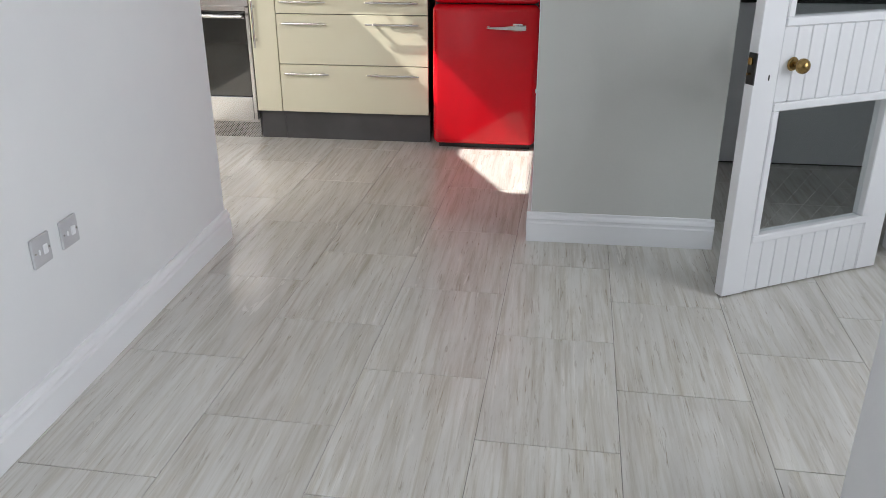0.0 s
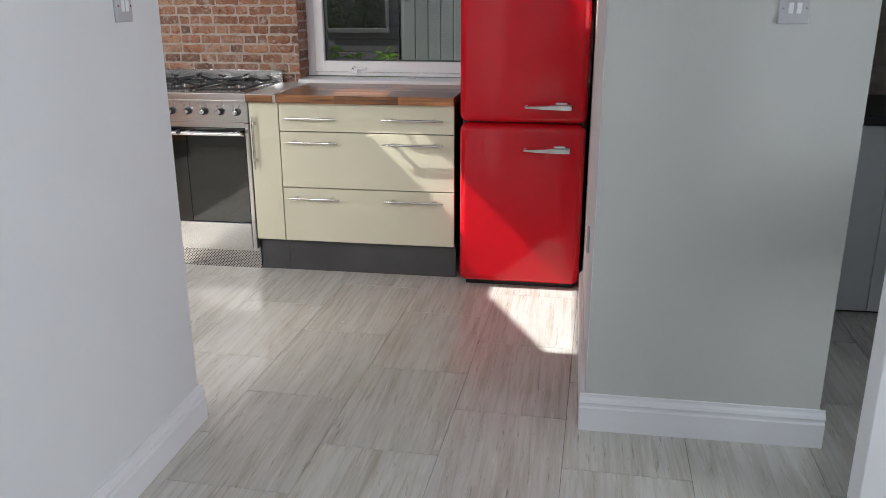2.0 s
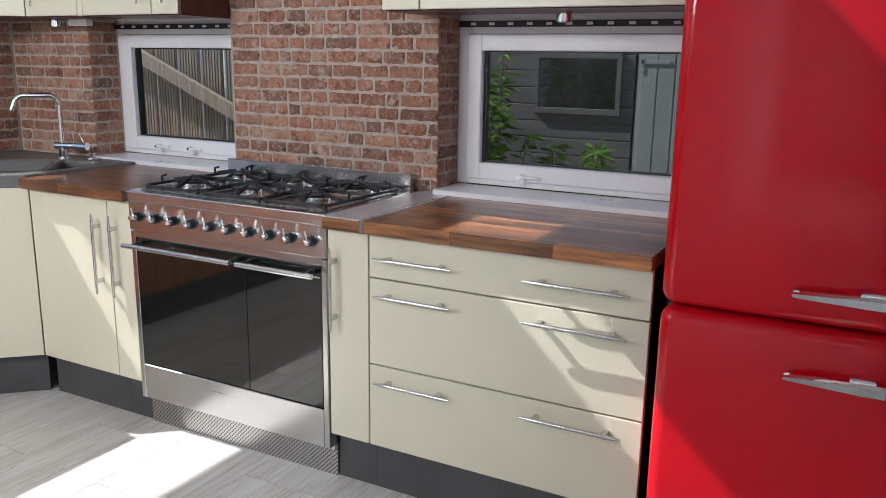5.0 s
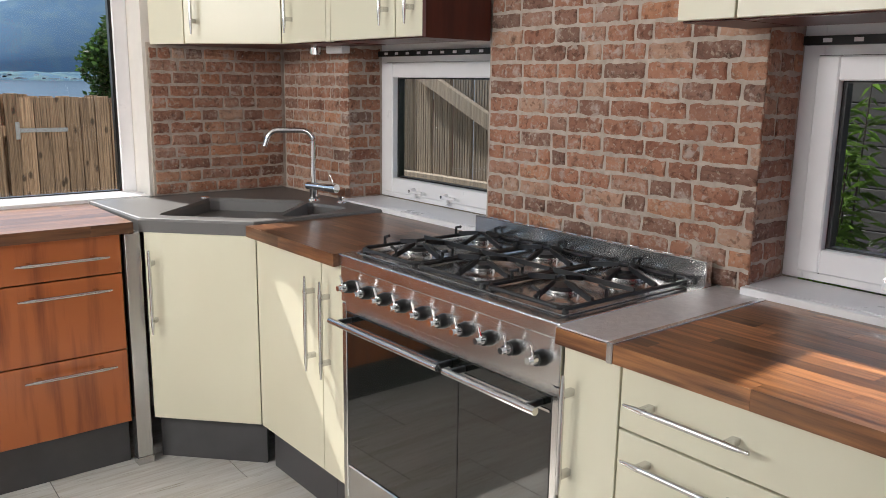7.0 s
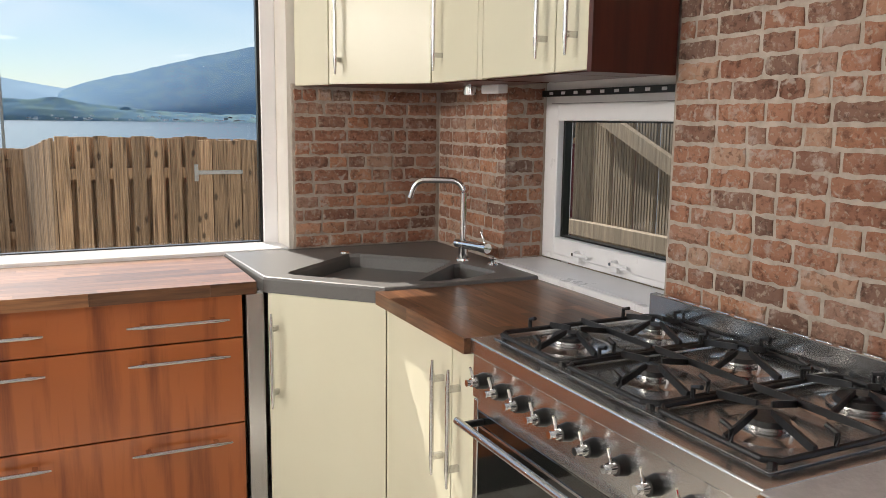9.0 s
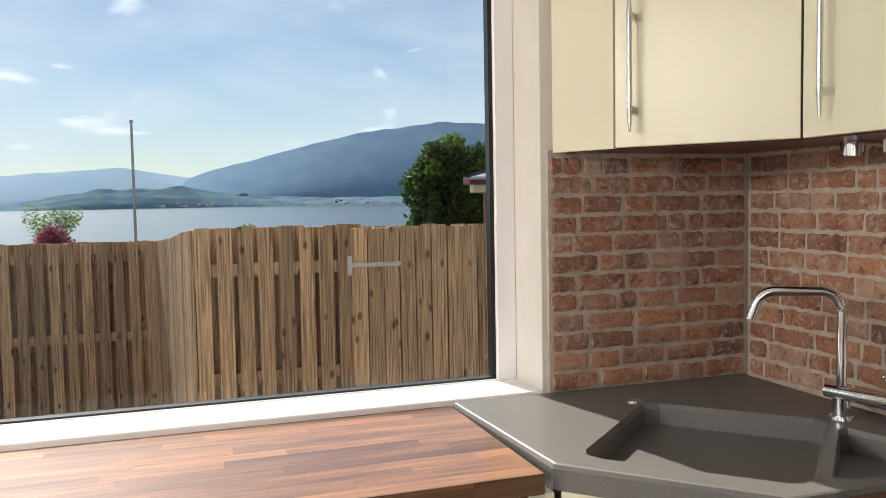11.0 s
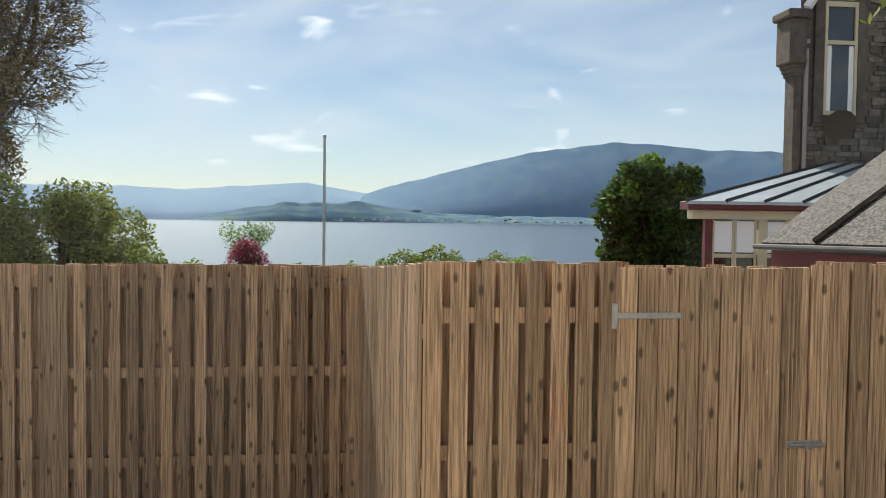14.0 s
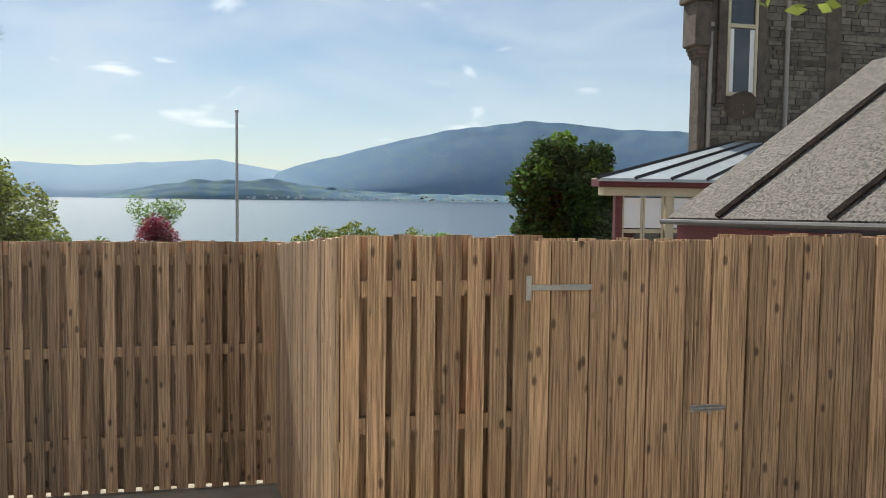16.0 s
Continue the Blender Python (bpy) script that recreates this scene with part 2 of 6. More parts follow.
M_HANDLE = mat("satin steel handle", (0.62, 0.61, 0.6), 0.22, 1.0)
M_IRON = mat("black cast iron", (0.012, 0.012, 0.013), 0.42, color2=(0.02, 0.02, 0.022), noise_scale=40, bump=0.2)
M_BLACK = mat("black plastic", (0.01, 0.01, 0.01), 0.3)
M_GLASSBLACK = mat("black oven glass", (0.006, 0.007, 0.006), 0.02, coat=1.0, spec=0.5)
M_SINK = mat("grey composite sink", (0.115, 0.11, 0.105), 0.42, color2=(0.15, 0.145, 0.14), noise_scale=250, rough_var=0.05)
M_RED = mat("glossy red enamel", (0.60, 0.003, 0.012), 0.1, color2=(0.56, 0.003, 0.011), noise_scale=2, spec=0.4)
M_WALNUT = mat("oiled walnut staves", (0.42, 0.18, 0.065), 0.3, color2=(0.08, 0.03, 0.015), scale=(1.5, 22, 22), noise_scale=3, detail=8,
               spread=(0.3, 0.7), island=0.62, bump=0.05, coat=0.1, random_shift=True)
# darker copy of the walnut, for the worktop out of the sun
M_WALNUTD = mat("oiled walnut staves darkened for shade", (0.26, 0.115, 0.05), 0.3, color2=(0.07, 0.028, 0.015), scale=(1.5, 22, 22), noise_scale=3, detail=8,
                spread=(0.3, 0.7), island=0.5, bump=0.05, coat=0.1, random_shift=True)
M_WALNUTY = mat("oiled walnut staves across", (0.33, 0.155, 0.067), 0.32, color2=(0.12, 0.05, 0.025), scale=(22, 1.5, 22), noise_scale=3, detail=8,
                spread=(0.3, 0.7), island=0.5, bump=0.05, coat=0.25, random_shift=True)
for m_ in (M_WALNUT, M_WALNUTY):
    m_.node_tree.nodes["Principled BSDF"].inputs["Coat Roughness"].default_value = 0.2
M_CHERRY = mat("red brown wood drawer front", (0.43, 0.125, 0.035), 0.3, color2=(0.16, 0.04, 0.015), scale=(1, 7, 0.55), noise_scale=1.7, detail=5,
               spread=(0.5, 0.7), coat=0.2, rough_var=0.05)
M_DARKWOOD = mat("dark red wood end panel", (0.09, 0.018, 0.01), 0.35, color2=(0.05, 0.01, 0.007), scale=(8, 8, 0.8), noise_scale=3)
M_BRICK = brick_paint()
M_MORTAR = mat("grey lime mortar", (0.52, 0.45, 0.385), 0.95, color2=(0.38, 0.32, 0.265), noise_scale=25, bump=0.6, bump_scale=120)
M_CREAMWALL = mat("cream render reveal", (0.72, 0.68, 0.62), 0.7, color2=(0.66, 0.62, 0.56), noise_scale=6, bump=0.1)
# white wall plates, with their shadow mixed into the colour as grey
M_PLATE = mat("white plate greyed for shadow", (0.52, 0.52, 0.54), 0.4, color2=(0.48, 0.48, 0.5), noise_scale=6)
M_BRASS = mat("aged brass", (0.42, 0.28, 0.10), 0.25, 1.0, color2=(0.25, 0.17, 0.07), noise_scale=20, rough_var=0.1)
M_FENCE = mat("weathered pine board", (0.54, 0.35, 0.21), 0.85, color2=(0.11, 0.066, 0.04), scale=(38, 38, 1.1), noise_scale=2.6, detail=9,
              island=0.3, spread=(0.4, 0.7), bump=0.4, bump_scale=9, random_shift=True)
knots(M_FENCE)
M_GALV = mat("galvanised steel", (0.5, 0.5, 0.5), 0.45, 1.0, color2=(0.38, 0.38, 0.38), noise_scale=40)


def glass(name, tint=(1, 1, 1), mirror=1.0):
    """Clear glazing: transparent, with its reflection by Fresnel."""
    m = bpy.data.materials.new(name)
    m.use_nodes = True
    n, l = m.node_tree.nodes, m.node_tree.links
    n.clear()
    out = n.new("ShaderNodeOutputMaterial")
    mix = n.new("ShaderNodeMixShader")
    fr = n.new("ShaderNodeLayerWeight")
    fr.inputs["Blend"].default_value = 0.5
    pw = n.new("ShaderNodeMath")
    pw.operation = "POWER"
    pw.inputs[1].default_value = 5.0
    mu = n.new("ShaderNodeMath")
    mu.operation = "MULTIPLY_ADD"
    mu.inputs[1].default_value, mu.inputs[2].default_value = 0.9 * mirror, 0.045 * mirror
    tr = n.new("ShaderNodeBsdfTransparent")
    tr.inputs["Color"].default_value = (*tint, 1)
    gl = n.new("ShaderNodeBsdfGlossy")
    gl.inputs["Roughness"].default_value = 0.0
    l.new(fr.outputs["Facing"], pw.inputs[0])
    l.new(pw.outputs[0], mu.inputs[0])
    l.new(mu.outputs[0], mix.inputs[0])
    l.new(tr.outputs[0], mix.inputs[1])
    l.new(gl.outputs[0], mix.inputs[2])
    l.new(mix.outputs[0], out.inputs["Surface"])
    return m


M_GLASS = glass("window glass", (0.93, 0.95, 0.95), 0.3)


# ---- mesh helpers ----
def box(bm, x0, x1, y0, y1, z0, z1, bevel=0.0, seg=1):
    """Adds a box, with its edges bevelled by that many metres."""
    r = bmesh.ops.create_cube(bm, size=1.0, matrix=Matrix.Translation(((x0 + x1) / 2, (y0 + y1) / 2, (z0 + z1) / 2))
                              @ Matrix.Diagonal((abs(x1 - x0), abs(y1 - y0), abs(z1 - z0), 1)))
    if bevel:
        es = list({e for v in r["verts"] for e in v.link_edges})
        bmesh.ops.bevel(bm, geom=es, offset=bevel, segments=seg, affect="EDGES", profile=0.5)


def rod(bm, a, b, r0, r1=None, seg=14):
    """Adds a round bar from a to b."""
    a, b = Vector(a), Vector(b)
    q = (b - a).to_track_quat("Z", "Y").to_matrix().to_4x4()
    bmesh.ops.create_cone(bm, cap_ends=True, segments=seg, radius1=r0, radius2=r0 if r1 is None else r1, depth=(b - a).length,
                          matrix=Matrix.Translation((a + b) / 2) @ q)


def tube(bm, pts, r, seg=10):
    """Adds a tube along a line of points."""
    pts = [Vector(p) for p in pts]
    rings = []
    up = Vector((0, 0, 1))
    for i, p in enumerate(pts):
        d = (pts[min(i + 1, len(pts) - 1)] - pts[max(i - 1, 0)]).normalized()
        s = d.cross(up)
        s = s.normalized() if s.length > 0.05 else (rings_side if rings else Vector((1, 0, 0)))
        rings_side = s
        t = s.cross(d).normalized()
        rings.append([bm.verts.new(p + r * (math.cos(k * math.tau / seg) * s + math.sin(k * math.tau / seg) * t)) for k in range(seg)])
    for a, b in zip(rings, rings[1:]):
        for k in range(seg):
            bm.faces.new((a[k], a[(k + 1) % seg], b[(k + 1) % seg], b[k]))
    bm.faces.new(rings[0][::-1])
    bm.faces.new(rings[-1])


def prism(bm, outline, z0, z1):
    """Adds an upright prism over a plan outline."""
    lo = [bm.verts.new((x, y, z0)) for x, y in outline]
    hi = [bm.verts.new((x, y, z1)) for x, y in outline]
    k = len(outline)
    for i in range(k):
        bm.faces.new((lo[i], lo[(i + 1) % k], hi[(i + 1) % k], hi[i]))
    bm.faces.new(lo[::-1])
    bm.faces.new(hi)


def part(name, bm, material, parent=None, label="", smooth=False):
    bmesh.ops.recalc_face_normals(bm, faces=bm.faces)
    me = bpy.data.meshes.new(name)
    bm.to_mesh(me)
    bm.free()
    me.materials.append(material)
    if smooth:
        me.polygons.foreach_set("use_smooth", [True] * len(me.polygons))
        me.set_sharp_from_angle(angle=radians(40))
    ob = new(name, me)
    if parent:
        ob.parent = parent
    return tagged(ob, label) if label else ob


def thing(name, at, label, category, group="", turn=0.0):
    ob = new(name)
    ob.empty_display_size = 0.1
    ob.location = at
    ob.rotation_euler = (0, 0, radians(turn))
    return tagged(ob, label, category, group)


def boxpart(name, dims, material, parent=None, bevel=0.0, label="", seg=1):
    bm = bmesh.new()
    box(bm, *dims, bevel=bevel, seg=seg)
    return part(name, bm, material, parent, label)


def structure(name, bm, material, label, category, smooth=False):
    ob = part(name, bm, material, None, "", smooth)
    return tagged(ob, label, category, "", "structure")


def sbox(name, dims, material, label, category, bevel=0.0):
    bm = bmesh.new()
    box(bm, *dims, bevel=bevel)
    return structure(name, bm, material, label, category)


# ---- fill lamps added in front of solid walls to brighten the rooms ----
def fill_lamp(name, at, target, sx, sy, watts, color=(0.86, 0.93, 1.0)):
    ob = new(name, bpy.data.lights.new(name, "AREA"))
    ob.data.shape, ob.data.size, ob.data.size_y, ob.data.energy, ob.data.color = "RECTANGLE", sx, sy, watts, color
    ob.matrix_world = look(at, target)
    return ob


fill_lamp("hall_fill", (0.52, 0.3, 1.35), (-1.5, 0.3, 1.75), 1.5, 1.7, 42, (0.95, 0.97, 1.0))
fill_lamp("kitchen_fill", (-2.9, 2.08, 2.18), (-2.8, 4.6, 1.2), 2.3, 0.36, 41, (1.0, 0.97, 0.92))
fill_lamp("utility_fill", (2.3, 5.0, 1.5), (1, 5.0, 1.0), 0.8, 0.9, 0.5)
fill_lamp("east_fill", (2.3, 2.5, 1.5), (-1.57, 3.5, 1.2), 1.3, 1.3, 17, (0.95, 0.97, 1.0))


# ---- plan ----
FRONT, BRICKY, GLASSY = 5.5, 6.07, 6.27       # front of the hob run, face of the brick wall, plane of the small windows
LEFTX, LEFTGLASS = -4.32, -4.52               # inner face of the wall to the sea, plane of its window
CEIL = 2.42
HALLX, NIBX0, NIBX1, NIBY = -1.57, -0.25, 0.5, 4.085
SILLZ, HEADZ = 0.955, 1.61


# ---- structure ----
def wall_boxes(name, dims, material, label):
    bm = bmesh.new()
    for d in dims:
        box(bm, *d)
    return structure(name, bm, material, label, "wall")


# floor bed under the tiles, and the garden ground
floor = sbox("floor", (-4.75, 2.6, -2.6, 6.6, -0.25, -0.003), M_GROUT, "dark grout bed under grey travertine floor tiles", "floor")
wall_hall = wall_boxes("wall_hall", [(HALLX - 0.14, HALLX, -2.4, 3.93, 0, CEIL)], M_WALL, "white painted hall wall ending at the kitchen opening")
wall_south = wall_boxes("wall_south", [(-4.6, HALLX - 0.14, 1.9, 2.04, 0, CEIL), (HALLX, 2.5, -2.54, -2.4, 0, CEIL)], M_WALL, "plain white wall closing the rooms behind")
wall_nib = wall_boxes("wall_nib", [(NIBX0 + 0.003, NIBX1, NIBY, 6.14, 0, CEIL)], M_WALLG, "painted wall stub between fridge and utility room, greyed for shade")
wall_right = wall_boxes("wall_right", [(0.55, 0.7, -2.4, 2.46, 0, CEIL)], M_WALL, "white painted hall side wall with a square end")
# thin sheet added in white so the stub's sunny side stays bright
wall_boxes("wall_nib_side", [(NIBX0, NIBX0 + 0.0028, NIBY + 0.004, 6.05, 0, CEIL)], M_WALL, "thin white sheet for the lit side of the wall stub beside the fridge")
wall_utility = wall_boxes("wall_utility", [(1.25, 2.4, NIBY, NIBY + 0.12, 0, CEIL), (NIBX1, 1.25, NIBY, NIBY + 0.12, 2.02, CEIL)], M_WALL, "white wall round the utility room doorway")
wall_east = wall_boxes("wall_east", [(2.4, 2.54, -2.4, 6.4, 0, CEIL)], M_WALL, "plain white wall closing the hall")
# wall of the sea window: opening from the sill up to the head
WY0, WY1, WZ1 = 2.3, 5.4, 2.3
wall_west = wall_boxes("wall_west", [(-4.75, -4.571, 1.9, 5.475, -0.5, 0.9), (-4.57, LEFTX, 1.9, 5.43, -0.5, 0.93), (-4.57, LEFTX, 5.43, 6.34, -0.5, CEIL), (-4.75, -4.571, 5.475, 6.34, -0.5, CEIL),
                                     (-4.75, LEFTX, 1.9, 5.43, WZ1, CEIL), (-4.75, LEFTX, 1.9, WY0, 0.93, WZ1)], M_CREAMWALL, "cream rendered wall round the sea window")
W1X0, W1X1, W2X0, W2X1 = -3.75, -2.872, -1.88, -0.25
wall_north = wall_boxes("wall_north", [(LEFTX, W1X0, BRICKY + 0.012, 6.34, 0, CEIL), (W1X1, W2X0, BRICKY + 0.012, 6.34, 0, CEIL),
                                       (W1X0, W1X1, BRICKY + 0.012, 6.34, 0, SILLZ - 0.02), (W2X0, W2X1, BRICKY + 0.012, 6.34, 0, SILLZ - 0.02),
                                       (W1X0, W1X1, BRICKY + 0.012, 6.34, HEADZ, CEIL), (W2X0, W2X1, BRICKY + 0.012, 6.34, HEADZ, CEIL),
                                       (W2X1, 2.4, 6.14, 6.45, 0, CEIL)], M_MORTAR, "grey mortar bed of the brick wall behind the hob")
# ceiling with two roof lights
SKY1, SKY2 = (-3.30, -2.76, 4.08, 5.4), (-1.55, -1.3, 5.05, 5.3)
bm = bmesh.new()
for x0, x1, y0, y1 in ((-4.62, SKY1[0], -2.6, 6.6), (SKY1[1], SKY2[0], -2.6, 6.6), (SKY2[1], 2.6, -2.6, 6.6),
                       (SKY1[0], SKY1[1], -2.6, SKY1[2]), (SKY1[0], SKY1[1], SKY1[3], 6.6), (SKY2[0], SKY2[1], -2.6, SKY2[2]), (SKY2[0], SKY2[1], SKY2[3], 6.6)):
    box(bm, x0, x1, y0, y1, CEIL, CEIL + 0.12)
box(bm, SKY1[0], -3.17, 4.88, SKY1[3], CEIL, CEIL + 0.12)
prism(bm, [(SKY1[0], SKY1[2]), (-3.0, SKY1[2]), (SKY1[0], 4.7)], CEIL, CEIL + 0.12)
ceiling = structure("ceiling", bm, M_CEIL, "flat white painted ceiling with two roof lights", "ceiling")


def skirting(name, a, b, label, n_out):
    """A moulded skirting board along a wall from a to b, its face turned to n_out."""
    prof = [(0, 0), (0.018, 0), (0.018, 0.083), (0.013, 0.089), (0.013, 0.097), (0.018, 0.104), (0.014, 0.113), (0.006, 0.12), (0.005, 0.13), (0, 0.132)]
    a, b, nv = Vector((*a, 0)), Vector((*b, 0)), Vector((*n_out, 0))
    bm = bmesh.new()
    ends = []
    for p in (a, b):
        ends.append([bm.verts.new(p + nv * u + Vector((0, 0, v))) for u, v in prof])
    k = len(prof)
    for i in range(k):
        bm.faces.new((ends[0][i], ends[0][(i + 1) % k], ends[1][(i + 1) % k], ends[1][i]))
    bm.faces.new(ends[0][::-1])
    bm.faces.new(ends[1])
    return structure(name, bm, M_TRIM, label, "skirting board")


skirting("baseboard", (HALLX, -2.4), (HALLX, 3.948), "white moulded skirting board on the hall wall", (1, 0))
skirting("baseboard", (HALLX - 0.14, 3.93), (HALLX - 0.001, 3.93), "white moulded skirting board round the wall end", (0, 1))
skirting("baseboard", (NIBX0 - 0.018, NIBY), (NIBX1 + 0.018, NIBY), "white moulded skirting board on the wall stub", (0, -1))
skirting("baseboard", (NIBX0, NIBY), (NIBX0, 5.4), "white moulded skirting board beside the fridge", (-1, 0))
skirting("baseboard", (NIBX1, NIBY), (NIBX1, 6.1), "white moulded skirting board in the utility doorway", (1, 0))


# ---- kitchen ----
def bar_handle(parent, a, b, out, label="satin steel bar handle with two posts"):
    """A bar handle from a to b standing off its front by 34 mm; it tapers to both ends."""
    a, b, out = Vector(a), Vector(b), Vector(out)
    d = (b - a).normalized()
    off = out * 0.034
    bm = bmesh.new()
    k = 0.17 * (b - a).length
    rod(bm, a + off, a + off + d * k, 0.0035, 0.0074)
    rod(bm, a + off + d * k, b + off - d * k, 0.0064)
    rod(bm, b + off - d * k, b + off, 0.0074, 0.0035)
    for p in (a + d * k * 0.95, b - d * k * 0.95):
        rod(bm, p, p + off, 0.0065, seg=8)
        s = out.cross(d)
        c = p + off * 0.45
        m = Matrix((d, s, out)).transposed().to_4x4()
        bmesh.ops.create_cube(bm, size=1.0, matrix=Matrix.Translation(c) @ m @ Matrix.Diagonal((0.016, 0.012, 0.03, 1)))
    return part("handle", bm, M_HANDLE, parent, label, smooth=True)


def front(parent, name, x0, x1, z0, z1, material, label, y=0.0, handles=()):
    """A drawer or door front in the parent's x-z plane, its face at y and turned to -y."""
    f = boxpart(name, (x0 + 0.0015, x1 - 0.0015, y, y + 0.019, z0 + 0.0015, z1 - 0.0015), material, parent, bevel=0.0015, label=label)
    for a, b in handles:
        bar_handle(f, (a[0], y, a[1]), (b[0], y, b[1]), (0, -1, 0))
    return f


Z0, Z1 = 0.178, 0.902   # foot and head of the base unit fronts
WT = 0.942              # worktop surface


def carcass(parent, w, depth, material=M_CREAM):
    bm = bmesh.new()
    box(bm, 0.001, w - 0.001, 0.021, depth, Z0 + 0.002, Z1 - 0.003)
    return part("carcass", bm, M_BLACK, parent, "dark gap between the fronts")


def plinth(parent, w, label="dark grey kickboard"):
    return boxpart("plinth", (0, w, 0.05, 0.068, 0, Z0 - 0.002), M_PLINTH, parent, label=label)


def drawer_unit(name, at, turn, w, material, label, group):
    t = thing(name, at, label, "cabinet", group, turn)
    carcass(t, w, 0.55)
    plinth(t, w)
    for z0, z1, hz in ((0.757, Z1, 0.826), (0.466, 0.755, 0.705), (Z0, 0.464, 0.414)):
        front(t, "drawer", 0, w, z0, z1, material, "", handles=(((0.035, hz), (0.31, hz)), ((w - 0.36, hz), (w - 0.05, hz))))
    return t


drawer_unit("drawer_unit", (-1.803, FRONT, 0), 0, 0.898, M_CREAM, "cream three-drawer base unit with bar handles beside the fridge", "base units")
# narrow door between cooker and drawers
t = thing("pull_out_unit", (-1.962, FRONT, 0), "narrow cream pull-out base unit beside the cooker", "cabinet", "base units")
carcass(t, 0.157, 0.55)
plinth(t, 0.157)
front(t, "door", 0, 0.157, Z0, Z1, M_CREAM, "", handles=(((0.03, 0.56), (0.03, 0.84)),))
t = thing("narrow_unit", (-3.0, FRONT, 0), "narrow cream base unit on the other side of the cooker", "cabinet", "base units")
carcass(t, 0.125, 0.55)
plinth(t, 0.125)
front(t, "door", 0, 0.125, Z0, Z1, M_CREAM, "", handles=(((0.045, 0.52), (0.045, 0.84)),))
t = thing("door_unit", (-3.455, FRONT, 0), "cream single-door base unit beside the corner sink", "cabinet", "base units")
carcass(t, 0.453, 0.55)
plinth(t, 0.453)
front(t, "door", 0, 0.453, Z0, Z1, M_CREAM, "", handles=(((0.405, 0.52), (0.405, 0.84)),))
# corner unit under the sink: a diagonal front from (-3.775, 5.2) to (-3.455, 5.5)
CA, CB = Vector((-3.77, 5.205)), Vector((-3.458, 5.5))
cw = (CB - CA).length
t = thing("corner_unit", (CA.x, CA.y, 0), "cream diagonal corner base unit under the grey sink", "cabinet", "base units", math.degrees(math.atan2(CB.y - CA.y, CB.x - CA.x)))
carcass(t, cw, 0.3)
plinth(t, cw)
front(t, "door", 0, cw, Z0, Z1, M_CREAM, "", handles=(((0.035, 0.52), (0.035, 0.84)),))
# steel post at the corner
t = thing("corner_post", (-3.79, 5.165, 0), "brushed steel square post between drawers and corner unit", "post")
boxpart("post", (-0.022, 0.022, -0.028, 0.028, 0.03, Z1), M_STEEL, t, bevel=0.002)
boxpart("foot", (-0.026, 0.026, -0.031, 0.031, 0, 0.03), M_STEEL, t, bevel=0.002)
# wood drawer units along the sea window; their fronts face +x
for k in range(3):
    drawer_unit("wood_drawer_unit", (-3.787, 5.13 - 0.9 * (k + 1), 0), 90, 0.898, M_CHERRY,
                "red brown wood three-drawer unit under the sea window", "wood base units")


def staves(name, x0, x1, y0, y1, z0, z1, along, material, label, seed):
    """A worktop of glued staves that run along x or y, each a block of its own."""
    rnd = random.Random(seed)
    ox, oy = (x0 + x1) / 2, (y0 + y1) / 2
    t = thing(name, (ox, oy, z0), label, "worktop", "worktops")
    bm = bmesh.new()
    box(bm, -0.5, 0.5, -0.5, 0.5, 0, 1)
    me = bpy.data.meshes.new("stave")
    bm.to_mesh(me)
    bm.free()
    me.materials.append(material)
    w = 0.043
    lo, hi, s0, s1 = (x0, x1, y0, y1) if along == "x" else (y0, y1, x0, x1)
    s = s0
    while s < s1 - 1e-4:
        e = min(s + w, s1)
        p = lo - rnd.uniform(0, 0.3)
        while p < hi - 1e-4:
            q = min(p + rnd.uniform(0.22, 0.5), hi)
            if hi - q < 0.06:
                q = hi
            a = max(p, lo)
            if q - a > 1e-4:
                o = new("stave", me)
                o.parent = t
                size, mid, cross = q - a, (a + q) / 2, (s + e) / 2
                if along == "x":
                    o.location, o.scale = (mid - ox, cross - oy, 0), (size - 0.0003, e - s - 0.0003, z1 - z0)
                else:
                    o.location, o.scale = (cross - ox, mid - oy, 0), (e - s - 0.0003, size - 0.0003, z1 - z0)
            p = q
        s = e
    return t


staves("worktop", -1.803, -0.905, 5.468, 6.09, 0.902, WT, "x", M_WALNUT, "oiled walnut stave worktop over the cream drawers", 3)
staves("worktop", -3.47, -2.874, 5.468, 6.09, 0.902, WT, "x", M_WALNUTD, "oiled walnut stave worktop between sink and cooker, shade in its colour", 5)
staves("worktop", -4.33, -3.765, 2.1, 5.17, 0.902, WT, "y", M_WALNUTY, "long oiled walnut stave worktop under the sea window", 7)
t = thing("steel_worktop_strip", (-1.882, 5.78, 0.902), "brushed steel worktop plate beside the cooker", "worktop")
boxpart("wood_edge", (-0.08, 0.062, -0.31, 0.3, 0, 0.036), M_WALNUT, t)
boxpart("plate", (-0.081, 0.078, -0.305, 0.3, 0.0365, 0.0405), M_SATIN, t, bevel=0.001)
boxpart("joint_strip", (0.063, 0.0785, -0.314, 0.3, -0.002, 0.0425), M_STEEL, t, bevel=0.001)


